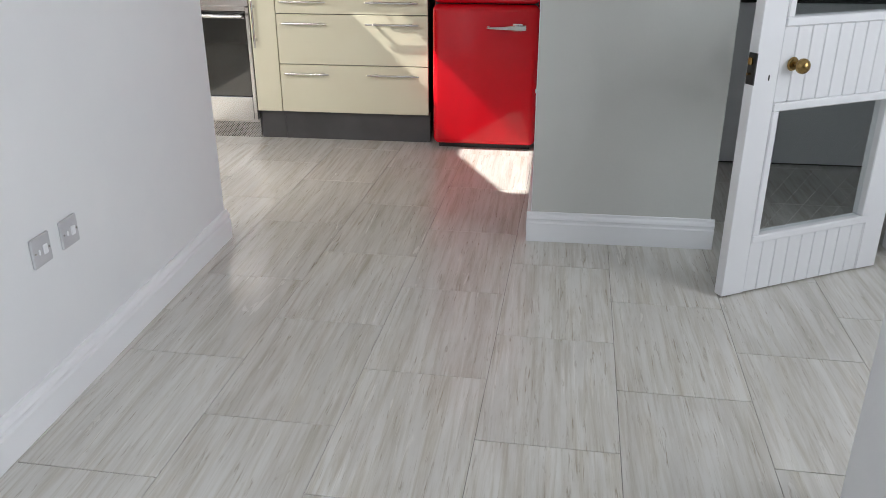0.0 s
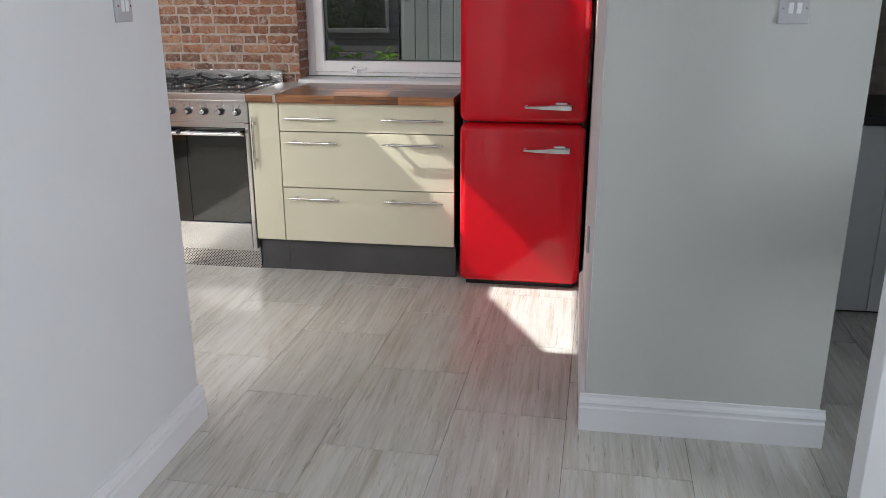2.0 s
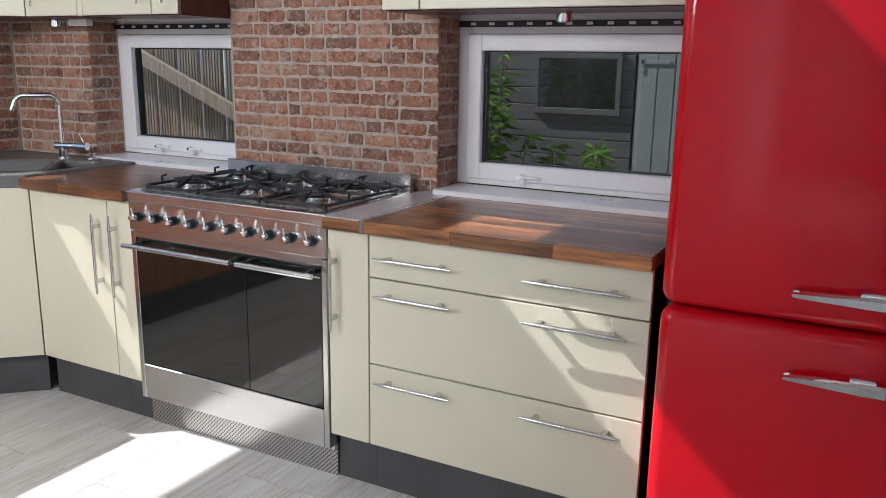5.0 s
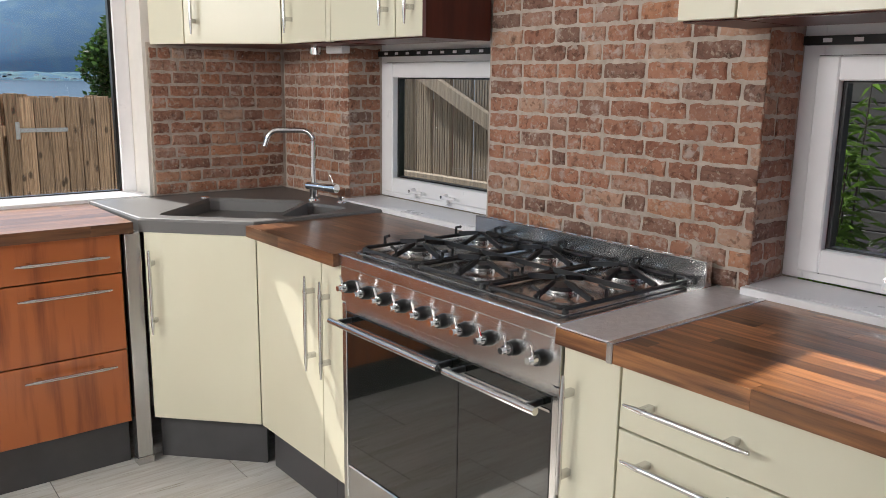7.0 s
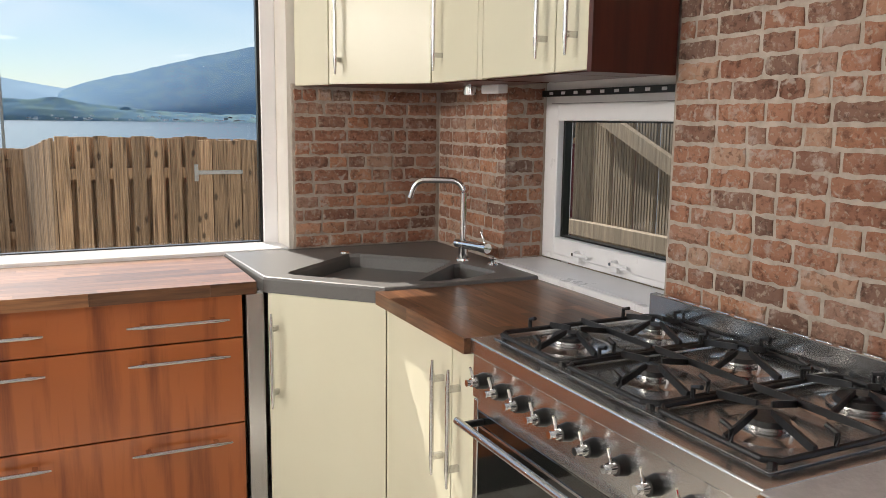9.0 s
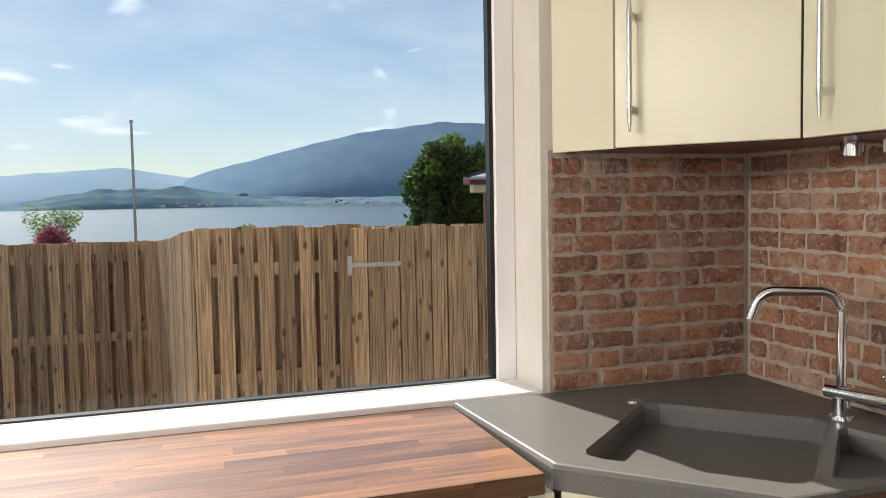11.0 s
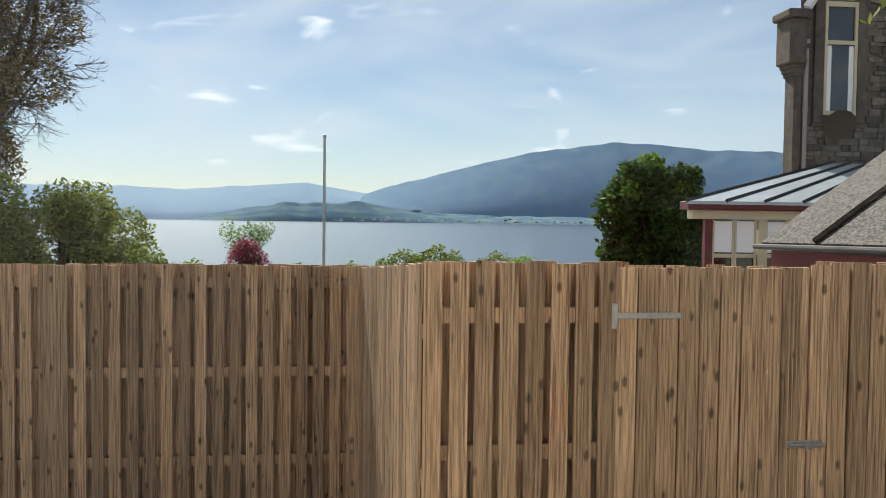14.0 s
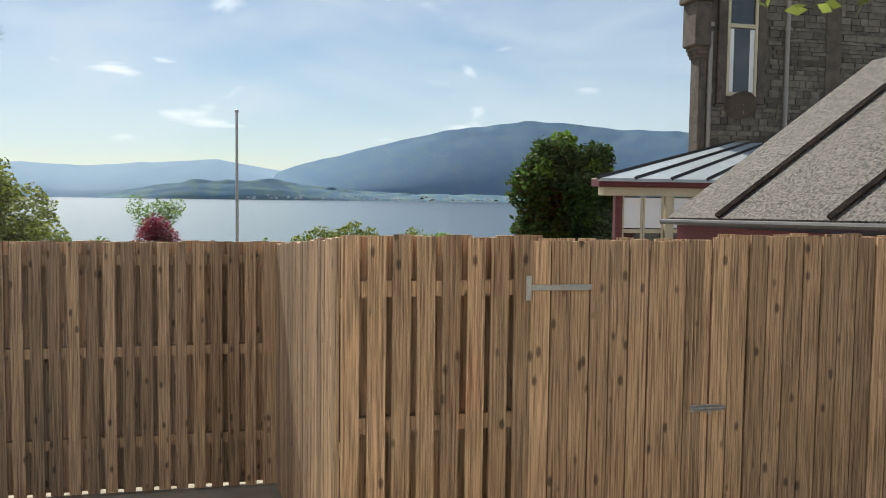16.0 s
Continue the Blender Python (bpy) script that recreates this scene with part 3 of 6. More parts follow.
# range cooker, local x 0..0.9, y 0 at the front, z up
def range_cooker():
    W = 0.905
    t = thing("range_cooker", (-2.87, FRONT - 0.005, 0), "stainless steel range cooker with gas burners and black glass ovens", "cooker")
    bm = bmesh.new()
    box(bm, 0.002, W - 0.002, 0.035, 0.56, 0.1, 0.9)
    part("body", bm, M_STEEL, t)
    boxpart("side_trim", (0, 0.022, 0.0, 0.035, 0.12, 0.79), M_STEEL, t, bevel=0.002)
    boxpart("side_trim", (W - 0.022, W, 0.0, 0.035, 0.12, 0.79), M_STEEL, t, bevel=0.002)
    # control panel
    panel = boxpart("control_panel", (0, W, -0.003, 0.04, 0.795, 0.905), M_STEELH, t, bevel=0.002)
    boxpart("label_strip", (0.02, W - 0.02, 0.001, 0.02, 0.768, 0.794), M_STEELH, t, label="light strip with small symbols")
    boxpart("top_rim", (-0.002, W + 0.002, -0.012, 0.56, 0.905, 0.944), M_STEELH, t, bevel=0.004, seg=2)
    boxpart("hob_tray", (0.03, W - 0.03, 0.035, 0.53, 0.9445, 0.947), M_HOB, t, bevel=0.001)
    # splashback
    bm = bmesh.new()
    box(bm, 0, W, 0.535, 0.56, 0.9, 1.01, bevel=0.002)
    for k in range(14):
        box(bm, 0.06 + k * 0.058, 0.1 + k * 0.058, 0.5465, 0.553, 1.0095, 1.0115)
    part("splashback", bm, M_STEELH, t, "low steel upstand with vent slots")
    # ovens
    zb, zt = 0.265, 0.765
    split = 0.555
    for x0, x1, nm in ((0.024, split - 0.001, "oven_door"), (split + 0.001, W - 0.024, "oven_door")):
        d = boxpart(nm, (x0, x1, 0.002, 0.034, zb, zt), M_GLASSBLACK, t, bevel=0.002, label="black glass oven door with steel rail handle")
        boxpart("door_strip", (x0 + 0.004, x1 - 0.004, -0.0005, 0.0015, zt - 0.04, zt - 0.034), M_STEELH, d)
        bm = bmesh.new()
        hz = zt - 0.022
        rod(bm, (x0 - 0.012 if x0 < 0.1 else x0 + 0.006, -0.052, hz), (x1 - 0.018 if x0 < 0.1 else x1 + 0.002, -0.052, hz), 0.0095, seg=16)
        part("rail", bm, M_HANDLE, d, "round steel towel rail handle", smooth=True)
        for x in (x0 + 0.022, x1 - 0.032):
            boxpart("bracket", (x - 0.006, x + 0.006, -0.05, 0.004, hz - 0.008, hz + 0.008), M_BLACK, d, bevel=0.002)
    boxpart("storage_flap", (0.024, W - 0.024, 0.0, 0.034, 0.12, zb - 0.004), M_STEELH, t, bevel=0.003)
    boxpart("name_plate", (0.36, 0.43, -0.002, 0.0, 0.215, 0.222), M_STEEL, t)
    # perforated kick plate
    boxpart("kick_plate", (0.0, W, 0.045, 0.06, 0.0, 0.12), M_PERF, t, label="steel kickboard with small square holes")
    # knobs
    xs = [0.055 + k * (W - 0.11) / 9 for k in range(10)]
    for x in xs:
        kb = bmesh.new()
        rod(kb, (x, -0.002, 0.85), (x, -0.024, 0.85), 0.0205, 0.0165, seg=20)
        k = part("knob", kb, M_BLACK, t, "black and chrome control knob", smooth=True)
        kb = bmesh.new()
        rod(kb, (x, -0.024, 0.85), (x, -0.038, 0.85), 0.0125, 0.0105, seg=18)
        rod(kb, (x, -0.038, 0.85), (x, -0.05, 0.85), 0.0065, 0.008, seg=14)
        rod(kb, (x, -0.03, 0.856), (x, -0.04, 0.888), 0.0042, 0.003, seg=8)
        part("cap", kb, M_CHROME, k, "chrome knob cap with pointer", smooth=True)
    # burners
    spots = [(0.16, 0.17, 0.05), (0.16, 0.42, 0.027), (0.4525, 0.17, 0.034), (0.4525, 0.41, 0.04), (0.745, 0.17, 0.042), (0.745, 0.41, 0.056)]
    for x, y, r in spots:
        bm = bmesh.new()
        rod(bm, (x, y, 0.947), (x, y, 0.954), r * 1.9, r * 1.3, seg=32)
        rod(bm, (x, y, 0.954), (x, y, 0.964), r * 1.0, r * 1.0, seg=32)
        rod(bm, (x, y, 0.958), (x, y, 0.961), r * 1.12, r * 1.12, seg=32)
        b = part("burner", bm, M_STEEL, t, "gas burner with steel ring", smooth=True)
        bm = bmesh.new()
        rod(bm, (x, y, 0.964), (x, y, 0.972), r * 0.92, r * 0.82, seg=32)
        if r > 0.045:
            rod(bm, (x, y, 0.972), (x, y, 0.979), r * 0.45, r * 0.4, seg=24)
        part("burner_cap", bm, M_IRON, b, "black enamel burner cap", smooth=True)
        bm = bmesh.new()
        rod(bm, (x + r * 1.25, y, 0.95), (x + r * 1.25, y, 0.968), 0.003, seg=8)
        part("igniter", bm, M_UPVC, b, "small white igniter pin")
    # pan supports: three cast grids with blades that lean to the burners
    for gx0, gx1 in ((0.036, 0.303), (0.317, 0.588), (0.602, 0.869)):
        bm = bmesh.new()
        y0, y1, ym = 0.045, 0.52, 0.29
        zf, zb_ = 0.958, 0.984
        cx = (gx0 + gx1) / 2

        tube(bm, [(gx0 + 0.02, y0, zf), (gx1 - 0.02, y0, zf), (gx1, y0 + 0.02, zf), (gx1, y1 - 0.02, zf), (gx1 - 0.02, y1, zf), (gx0 + 0.02, y1, zf),
                  (gx0, y1 - 0.02, zf), (gx0, y0 + 0.02, zf), (gx0 + 0.02, y0, zf)], 0.0058, 8)
        grid = part("pan_support", bm, M_IRON, t, "black cast iron pan support", smooth=True)

        def blade(p, q, w0, w1, h0=0.0065, h1=0.005):
            p, q = Vector(p), Vector(q)
            d = (q - p).normalized()
            s_ = Vector((-d.y, d.x, 0)).normalized()
            bb = bmesh.new()
            vs = []
            for c, w, hgt in ((p, w0, h0), (p.lerp(q, 0.75), w0 * 0.6 + w1 * 0.4, h0), (q, w1, h1)):
                vs.append([bb.verts.new(c + s_ * a * w + Vector((0, 0, b_ * hgt))) for a, b_ in ((-1, -1), (1, -1), (0.6, 1), (-0.6, 1))])
            for r0_, r1_ in zip(vs, vs[1:]):
                for i_ in range(4):
                    bb.faces.new((r0_[i_], r0_[(i_ + 1) % 4], r1_[(i_ + 1) % 4], r1_[i_]))
            bb.faces.new(vs[0][::-1])
            bb.faces.new(vs[-1])
            part("finger", bb, M_IRON, grid)
        for cy, ya, yb in ((0.17, y0, ym), (0.415, ym, y1)):
            blade((gx0, (ya + yb) / 2 + 0.03, zf + 0.006), (cx - 0.022, cy + 0.006, zb_), 0.006, 0.002)
            blade((gx1, (ya + yb) / 2 - 0.03, zf + 0.006), (cx + 0.022, cy - 0.006, zb_), 0.006, 0.002)
            blade((cx + 0.035, ya, zf + 0.004), (cx + 0.006, cy - 0.024, zb_), 0.0042, 0.002)
            blade((cx - 0.035, yb, zf + 0.004), (cx - 0.006, cy + 0.024, zb_), 0.0042, 0.002)
        blade((gx0, ym, zf + 0.008), (gx1, ym, zf + 0.008), 0.004, 0.004)
        for fx, fy in ((gx0, y0 + 0.09), (gx1, y0 + 0.14), (gx0, y1 - 0.1), (gx1, y1 - 0.07), (cx + 0.05, y0), (cx - 0.05, y1)):
            bm = bmesh.new()
            tube(bm, [(fx, fy, zf), (fx, fy, zb_), (fx + (0.022 if fx < cx else -0.022), fy, zb_ + 0.006)], 0.005, 6)
            part("hook", bm, M_IRON, grid)
        for fx in (gx0 + 0.01, gx1 - 0.01):
            for fy in (y0 + 0.012, y1 - 0.012):
                bm = bmesh.new()
                rod(bm, (fx, fy, 0.947), (fx, fy, 0.958), 0.008, 0.009, seg=8)
                part("foot", bm, M_IRON, grid)
    return t


def perforated():
    """Steel sheet with a grid of dark square holes 6 mm apart."""
    m = mat("perforated steel", (0.6, 0.59, 0.58), 0.3, 1.0)
    n, l = m.node_tree.nodes, m.node_tree.links
    b = n["Principled BSDF"]
    geo = n.new("ShaderNodeNewGeometry")
    mp = n.new("ShaderNodeMapping")
    mp.inputs["Rotation"].default_value = (0, radians(45), 0)
    mp.inputs["Scale"].default_value = (88, 88, 88)
    l.new(geo.outputs["Position"], mp.inputs["Vector"])
    fr = n.new("ShaderNodeVectorMath")
    fr.operation = "FRACTION"
    l.new(mp.outputs["Vector"], fr.inputs[0])
    sep = n.new("ShaderNodeSeparateXYZ")
    l.new(fr.outputs[0], sep.inputs[0])
    parts = []
    for ax in ("X", "Z"):
        g = n.new("ShaderNodeMath")
        g.operation = "GREATER_THAN"
        g.inputs[1].default_value = 0.42
        l.new(sep.outputs[ax], g.inputs[0])
        parts.append(g)
    mul = n.new("ShaderNodeMath")
    mul.operation = "MULTIPLY"
    l.new(parts[0].outputs[0], mul.inputs[0])
    l.new(parts[1].outputs[0], mul.inputs[1])
    mix = n.new("ShaderNodeMixRGB")
    mix.inputs["Color1"].default_value = (0.6, 0.59, 0.58, 1)
    mix.inputs["Color2"].default_value = (0.01, 0.01, 0.01, 1)
    l.new(mul.outputs[0], mix.inputs["Fac"])
    l.new(mix.outputs["Color"], b.inputs["Base Color"])
    inv = n.new("ShaderNodeMath")
    inv.operation = "SUBTRACT"
    inv.inputs[0].default_value = 1.0
    l.new(mul.outputs[0], inv.inputs[1])
    l.new(inv.outputs[0], b.inputs["Metallic"])
    return m


M_PERF = perforated()
range_cooker()


# fridge freezer with rounded doors
def fridge():
    W, D, H = 0.6, 0.62, 1.92
    t = thing("fridge_freezer", (-0.87, 5.42, 0), "glossy red retro fridge freezer with rounded doors and chrome handles", "fridge")

    def slab(x0, x1, y0, y1, z0, z1, r, seg=6):
        bm = bmesh.new()
        box(bm, x0, x1, y0, y1, z0, z1)
        es = [e for e in bm.edges if min(v.co.y for v in e.verts) < y0 + 1e-4]
        bmesh.ops.bevel(bm, geom=es, offset=r, segments=seg, affect="EDGES", profile=0.5)
        return bm
    bm = bmesh.new()
    box(bm, 0.004, W - 0.004, 0.07, D, 0.04, H - 0.02, bevel=0.02, seg=3)
    part("cabinet", bm, M_RED, t, smooth=True)
    for z0, z1, hz in ((0.03, 0.829, 0.712), (0.835, H, 0.915)):
        d = part("door", slab(0, W, 0, 0.068, z0, z1, 0.038), M_RED, t, "glossy red rounded fridge door", smooth=True)
        bm = bmesh.new()
        x0, x1 = 0.312, 0.528
        ring = []
        for x, hh in ((x0, 0.006), (x0 + 0.012, 0.008), (x0 + 0.09, 0.013), (x1 - 0.05, 0.0165), (x1, 0.0165)):
            ring.append([bm.verts.new((x, y, hz + s * hh)) for y, s in ((-0.03, -1), (-0.043, -0.62), (-0.045, 0.55), (-0.036, 1), (-0.024, 1), (-0.024, -1))])
        for a, b in zip(ring, ring[1:]):
            for k in range(6):
                bm.faces.new((a[k], a[(k + 1) % 6], b[(k + 1) % 6], b[k]))
        bm.faces.new(ring[0][::-1])
        bm.faces.new(ring[-1])
        box(bm, x1 - 0.075, x1 - 0.02, -0.034, 0.002, hz - 0.0165, hz + 0.024, bevel=0.003)
        rod(bm, (x0 + 0.008, -0.03, hz + 0.002), (x0 + 0.008, 0.002, hz + 0.002), 0.009, seg=12)
        part("handle", bm, M_CHROME, d, "slim tapered chrome handle")
    boxpart("seal", (0.01, W - 0.01, 0.066, 0.072, 0.05, H - 0.03), M_BLACK, t)
    boxpart("base", (0.03, W - 0.03, 0.06, D - 0.05, 0, 0.045), M_BLACK, t)
    return t


fridge()


# ---- windows ----
def casement(name, x0, x1, z0, z1, label):
    """A white plastic top-hung window in the north wall; glass plane at GLASSY."""
    t = thing(name, ((x0 + x1) / 2, GLASSY, z0), label, "window")
    t["kind"] = "structure"
    w = (x1 - x0) / 2
    h = z1 - z0

    def ringbox(r0, r1, y0, y1, bev):
        bm = bmesh.new()
        (a0, a1, b0, b1), (c0, c1, d0, d1) = r0, r1
        box(bm, a0, c0, y0, y1, b0, b1, bevel=bev)
        box(bm, c1, a1, y0, y1, b0, b1, bevel=bev)
        box(bm, c0, c1, y0, y1, b0, d0, bevel=bev)
        box(bm, c0, c1, y0, y1, d1, b1, bevel=bev)
        return bm
    part("window_frame", ringbox((-w, w, 0, h), (-w + 0.055, w - 0.055, 0.03, h - 0.09), -0.02, 0.06, 0.002), M_UPVC, t)
    part("sash", ringbox((-w + 0.045, w - 0.045, 0.022, h - 0.08), (-w + 0.102, w - 0.102, 0.085, h - 0.14), -0.035, 0.03, 0.004), M_UPVC, t)
    part("gasket", ringbox((-w + 0.101, w - 0.101, 0.084, h - 0.139), (-w + 0.114, w - 0.107, 0.091, h - 0.146), -0.008, 0.02, 0), M_BLACK, t)
    part("seal", ringbox((-w + 0.0435, w - 0.0435, 0.0205, h - 0.0785), (-w + 0.0449, w - 0.0449, 0.0219, h - 0.0801), -0.0225, -0.015, 0), M_BLACK, t, "thin black seal line round the sash")
    pane = boxpart("pane", (-w + 0.102, w - 0.102, 0.006, 0.012, 0.085, h - 0.14), M_GLASS, t)
    pane.visible_shadow = False
    # rail of the blind along the head, with pale clips
    bm = bmesh.new()
    box(bm, -w + 0.01, w - 0.01, -0.045, -0.0205, h - 0.055, h - 0.033)
    r = part("blind_rail", bm, M_BLACK, t, "black rail with pale clips")
    bm = bmesh.new()
    k = -w + 0.06
    while k < w - 0.06:
        box(bm, k, k + 0.022, -0.047, -0.0455, h - 0.049, h - 0.039)
        k += 0.075
    part("clip", bm, M_UPVC, r)
    # catches
    for cx in (-w + 0.28, w - 0.28) if w > 0.6 else (-w + 0.26, -w + 0.47):
        bm = bmesh.new()
        rod(bm, (cx, -0.035, 0.045), (cx, -0.06, 0.045), 0.012, 0.009)
        box(bm, cx - 0.01, cx + 0.08, -0.062, -0.052, 0.038, 0.05, bevel=0.003)
        box(bm, cx - 0.015, cx + 0.02, -0.05, -0.035, 0.015, 0.04, bevel=0.003)
        part("catch", bm, M_UPVC, t, "white window catch with steel pin")
        bm = bmesh.new()
        rod(bm, (cx, -0.06, 0.045), (cx, -0.064, 0.045), 0.006)
        part("catch_pin", bm, M_CHROME, t)
    return t


casement("window_1", W1X0, W1X1 + 0.0, SILLZ + 0.01, HEADZ, "white plastic top-hung window beside the corner sink")
casement("window_2", W2X0, W2X1, SILLZ + 0.01, HEADZ, "wide white plastic top-hung window over the drawers")
for nm, x0, x1 in (("window_sill", W1X0 + 0.002, W1X1 - 0.002), ("window_sill", W2X0 + 0.002, -0.9)):
    bm = bmesh.new()
    box(bm, x0, x1, 6.07 - 0.0, GLASSY - 0.02, SILLZ - 0.03, SILLZ + 0.006, bevel=0.0)
    box(bm, x0 + (0.0 if x0 < -3 else 0.0), x1, 6.045, 6.0695, SILLZ - 0.03, SILLZ + 0.006, bevel=0.003)
    structure(nm, bm, M_UPVC, "white window sill board over the worktop", "window sill")

# the large sea window: fixed pane in a white frame
t = thing("window_3", (LEFTGLASS, (WY0 + WY1) / 2, 0.93), "large fixed window looking over the fence to the sea", "window")
t["kind"] = "structure"
hw, hh = (WY1 - WY0) / 2, WZ1 - 0.93
bm = bmesh.new()
for y0, y1, z0, z1 in ((hw - 0.03, hw + 0.03, 0, hh), (-hw, -hw + 0.06, 0, hh), (-hw + 0.06, hw - 0.03, 0, 0.03), (-hw + 0.06, hw - 0.03, hh - 0.06, hh)):
    box(bm, -0.02, 0.03, y0, y1, z0, z1, bevel=0.003)
part("window_frame", bm, M_UPVC, t)
bm = bmesh.new()
for y0, y1, z0, z1 in ((hw - 0.042, hw - 0.03, 0.03, hh - 0.06), (-hw + 0.06, -hw + 0.07, 0.03, hh - 0.06), (-hw + 0.07, hw - 0.042, 0.03, 0.035)):
    box(bm, -0.012, 0.018, y0, y1, z0, z1)
part("gasket", bm, M_BLACK, t)
pane = boxpart("pane", (-0.003, 0.003, -hw + 0.06, hw - 0.035, 0.03, hh - 0.06), M_GLASS, t)
pane.visible_shadow = False
sbox("window_sill", (LEFTGLASS + 0.03, LEFTX - 0.005, WY0, 5.43, 0.93, 0.957), M_UPVC, "white sill board of the sea window", "window sill", 0.003)


# ---- sink, tap, upper cabinets, door, sockets ----
def corner_sink():
    ox, oy, z = -3.9, 5.65, 0.953
    t = thing("corner_sink", (ox, oy, 0.9), "dark grey composite corner sink with two bowls and a drainer", "sink")

    def loc(p):
        return p[0] - ox, p[1] - oy
    outer = [(-4.31, 5.18), (-3.785, 5.205), (-3.475, 5.5), (-3.455, 6.066), (-4.31, 6.066)]
    bowl_a = [(-3.84, 5.3), (-3.81, 5.285), (-3.775, 5.3), (-3.53, 5.54), (-3.52, 5.57), (-3.535, 5.61), (-3.81, 5.9), (-3.85, 5.9), (-4.11, 5.65), (-4.12, 5.61)]
    bowl_b = [(-3.515, 5.65), (-3.53, 5.64), (-3.765, 5.885), (-3.765, 5.91), (-3.6, 5.955), (-3.56, 5.945), (-3.5, 5.8), (-3.5, 5.68)]
    bm = bmesh.new()
    z = 0.053
    es = []
    for ring in (outer, bowl_a, bowl_b):
        vs = [bm.verts.new((*loc(p), z)) for p in ring]
        es += [bm.edges.new((vs[i], vs[(i + 1) % len(vs)])) for i in range(len(vs))]
    bmesh.ops.triangle_fill(bm, use_beauty=True, edges=es, normal=(0, 0, 1))
    # rounded front lip and skirt
    cx, cy = sum(p[0] for p in outer) / 5, sum(p[1] for p in outer) / 5
    levels = [(0.0, z), (0.004, z - 0.002), (0.008, z - 0.01), (0.008, 0.001)]
    rows = []
    for grow, zz in levels:
        row = []
        for p in outer:
            dx, dy = p[0] - cx, p[1] - cy
            k = 1 + grow / math.hypot(dx, dy) * 1.3
            row.append(bm.verts.new((*loc((cx + dx * k, cy + dy * k)), zz)))
        rows.append(row)
    for a, b in zip(rows, rows[1:]):
        for i in range(5):
            bm.faces.new((a[i], a[(i + 1) % 5], b[(i + 1) % 5], b[i]))
    bm.faces.new(rows[-1])
    part("rim", bm, M_SINK, t)
    for nm, ring, deep in (("bowl", bowl_a, 0.17), ("bowl", bowl_b, 0.09)):
        bm = bmesh.new()
        cx, cy = sum(p[0] for p in ring) / len(ring), sum(p[1] for p in ring) / len(ring)
        rows = []
        for k, zz in ((1.0, z), (0.97, z - 0.012), (0.93, z - deep + 0.02), (0.86, z - deep)):
            rows.append([bm.verts.new((*loc((cx + (p[0] - cx) * k, cy + (p[1] - cy) * k)), zz)) for p in ring])
        for a, b in zip(rows, rows[1:]):
            for i in range(len(ring)):
                bm.faces.new((a[i], a[(i + 1) % len(ring)], b[(i + 1) % len(ring)], b[i]))
        bm.faces.new(rows[-1])
        b = part(nm, bm, M_SINK, t)
        bm = bmesh.new()
        rod(bm, (*loc((cx, cy)), z - deep + 0.001), (*loc((cx, cy)), z - deep + 0.004), 0.035, seg=20)
        part("drain", bm, M_CHROME, b, "chrome drain")
    for p in ((-4.14, 5.6), (-3.70, 6.01)):
        bm = bmesh.new()
        rod(bm, (*loc(p), z), (*loc(p), z + 0.006), 0.02, 0.017, seg=18)
        if p[0] > -4:
            rod(bm, (*loc(p), z), (*loc(p), z + 0.022), 0.008, seg=12)
            box(bm, loc(p)[0] - 0.02, loc(p)[0] + 0.02, loc(p)[1] - 0.005, loc(p)[1] + 0.005, z + 0.02, z + 0.028, bevel=0.002)
        part("waste_control", bm, M_CHROME, t, "small chrome waste control", smooth=True)
    return t


corner_sink()
t = thing("mixer_tap", (-3.83, 5.955, 0.953), "tall polished chrome mixer tap with a bent spout", "tap")
bm = bmesh.new()
rod(bm, (0, 0, 0), (0, 0, 0.006), 0.027, 0.026, 24)
rod(bm, (0, 0, 0.006), (0, 0, 0.05), 0.0185, 0.0185, 24)
part("base", bm, M_CHROME, t, smooth=True)
bm = bmesh.new()
u = Vector((-0.53, -0.84, 0))
pts = [Vector((0, 0, 0.06)), Vector((0, 0, 0.25))]
for k in range(1, 7):
    a = k / 6 * math.pi / 2
    pts.append(Vector((0, 0, 0.25)) + u * 0.045 * (1 - math.cos(a)) + Vector((0, 0, 0.045 * math.sin(a))))
pts.append(pts[-1] + u * 0.1)
for k in range(1, 7):
    a = k / 6 * math.pi / 2 * 0.85
    pts.append(pts[8] + u * 0.045 * math.sin(a) - Vector((0, 0, 0.045 * (1 - math.cos(a)))))
pts.append(pts[-1] + (pts[-1] - pts[-2]).normalized() * 0.035)
tube(bm, pts, 0.0115, 14)
part("spout", bm, M_CHROME, t, smooth=True)
bm = bmesh.new()
v = Vector((0.97, 0.24, 0)).normalized()
rod(bm, v * -0.036 + Vector((0, 0, 0.06)), v * 0.1 + Vector((0, 0, 0.06)), 0.0165, 0.0165, 20)
rod(bm, v * 0.1 + Vector((0, 0, 0.06)), v * 0.135 + Vector((0, 0, 0.06)), 0.0185, 0.0185, 20)
rod(bm, v * 0.118 + Vector((0, 0, 0.075)), v * 0.1 + Vector((0, 0, 0.112)), 0.003, 0.0028, 10)
bmesh.ops.create_uvsphere(bm, u_segments=10, v_segments=8, radius=0.006, matrix=Matrix.Translation(v * 0.099 + Vector((0, 0, 0.114))))
part("lever", bm, M_CHROME, t, smooth=True)

UZ0, UZ1, UFRONT = 1.592, 2.3, 5.8


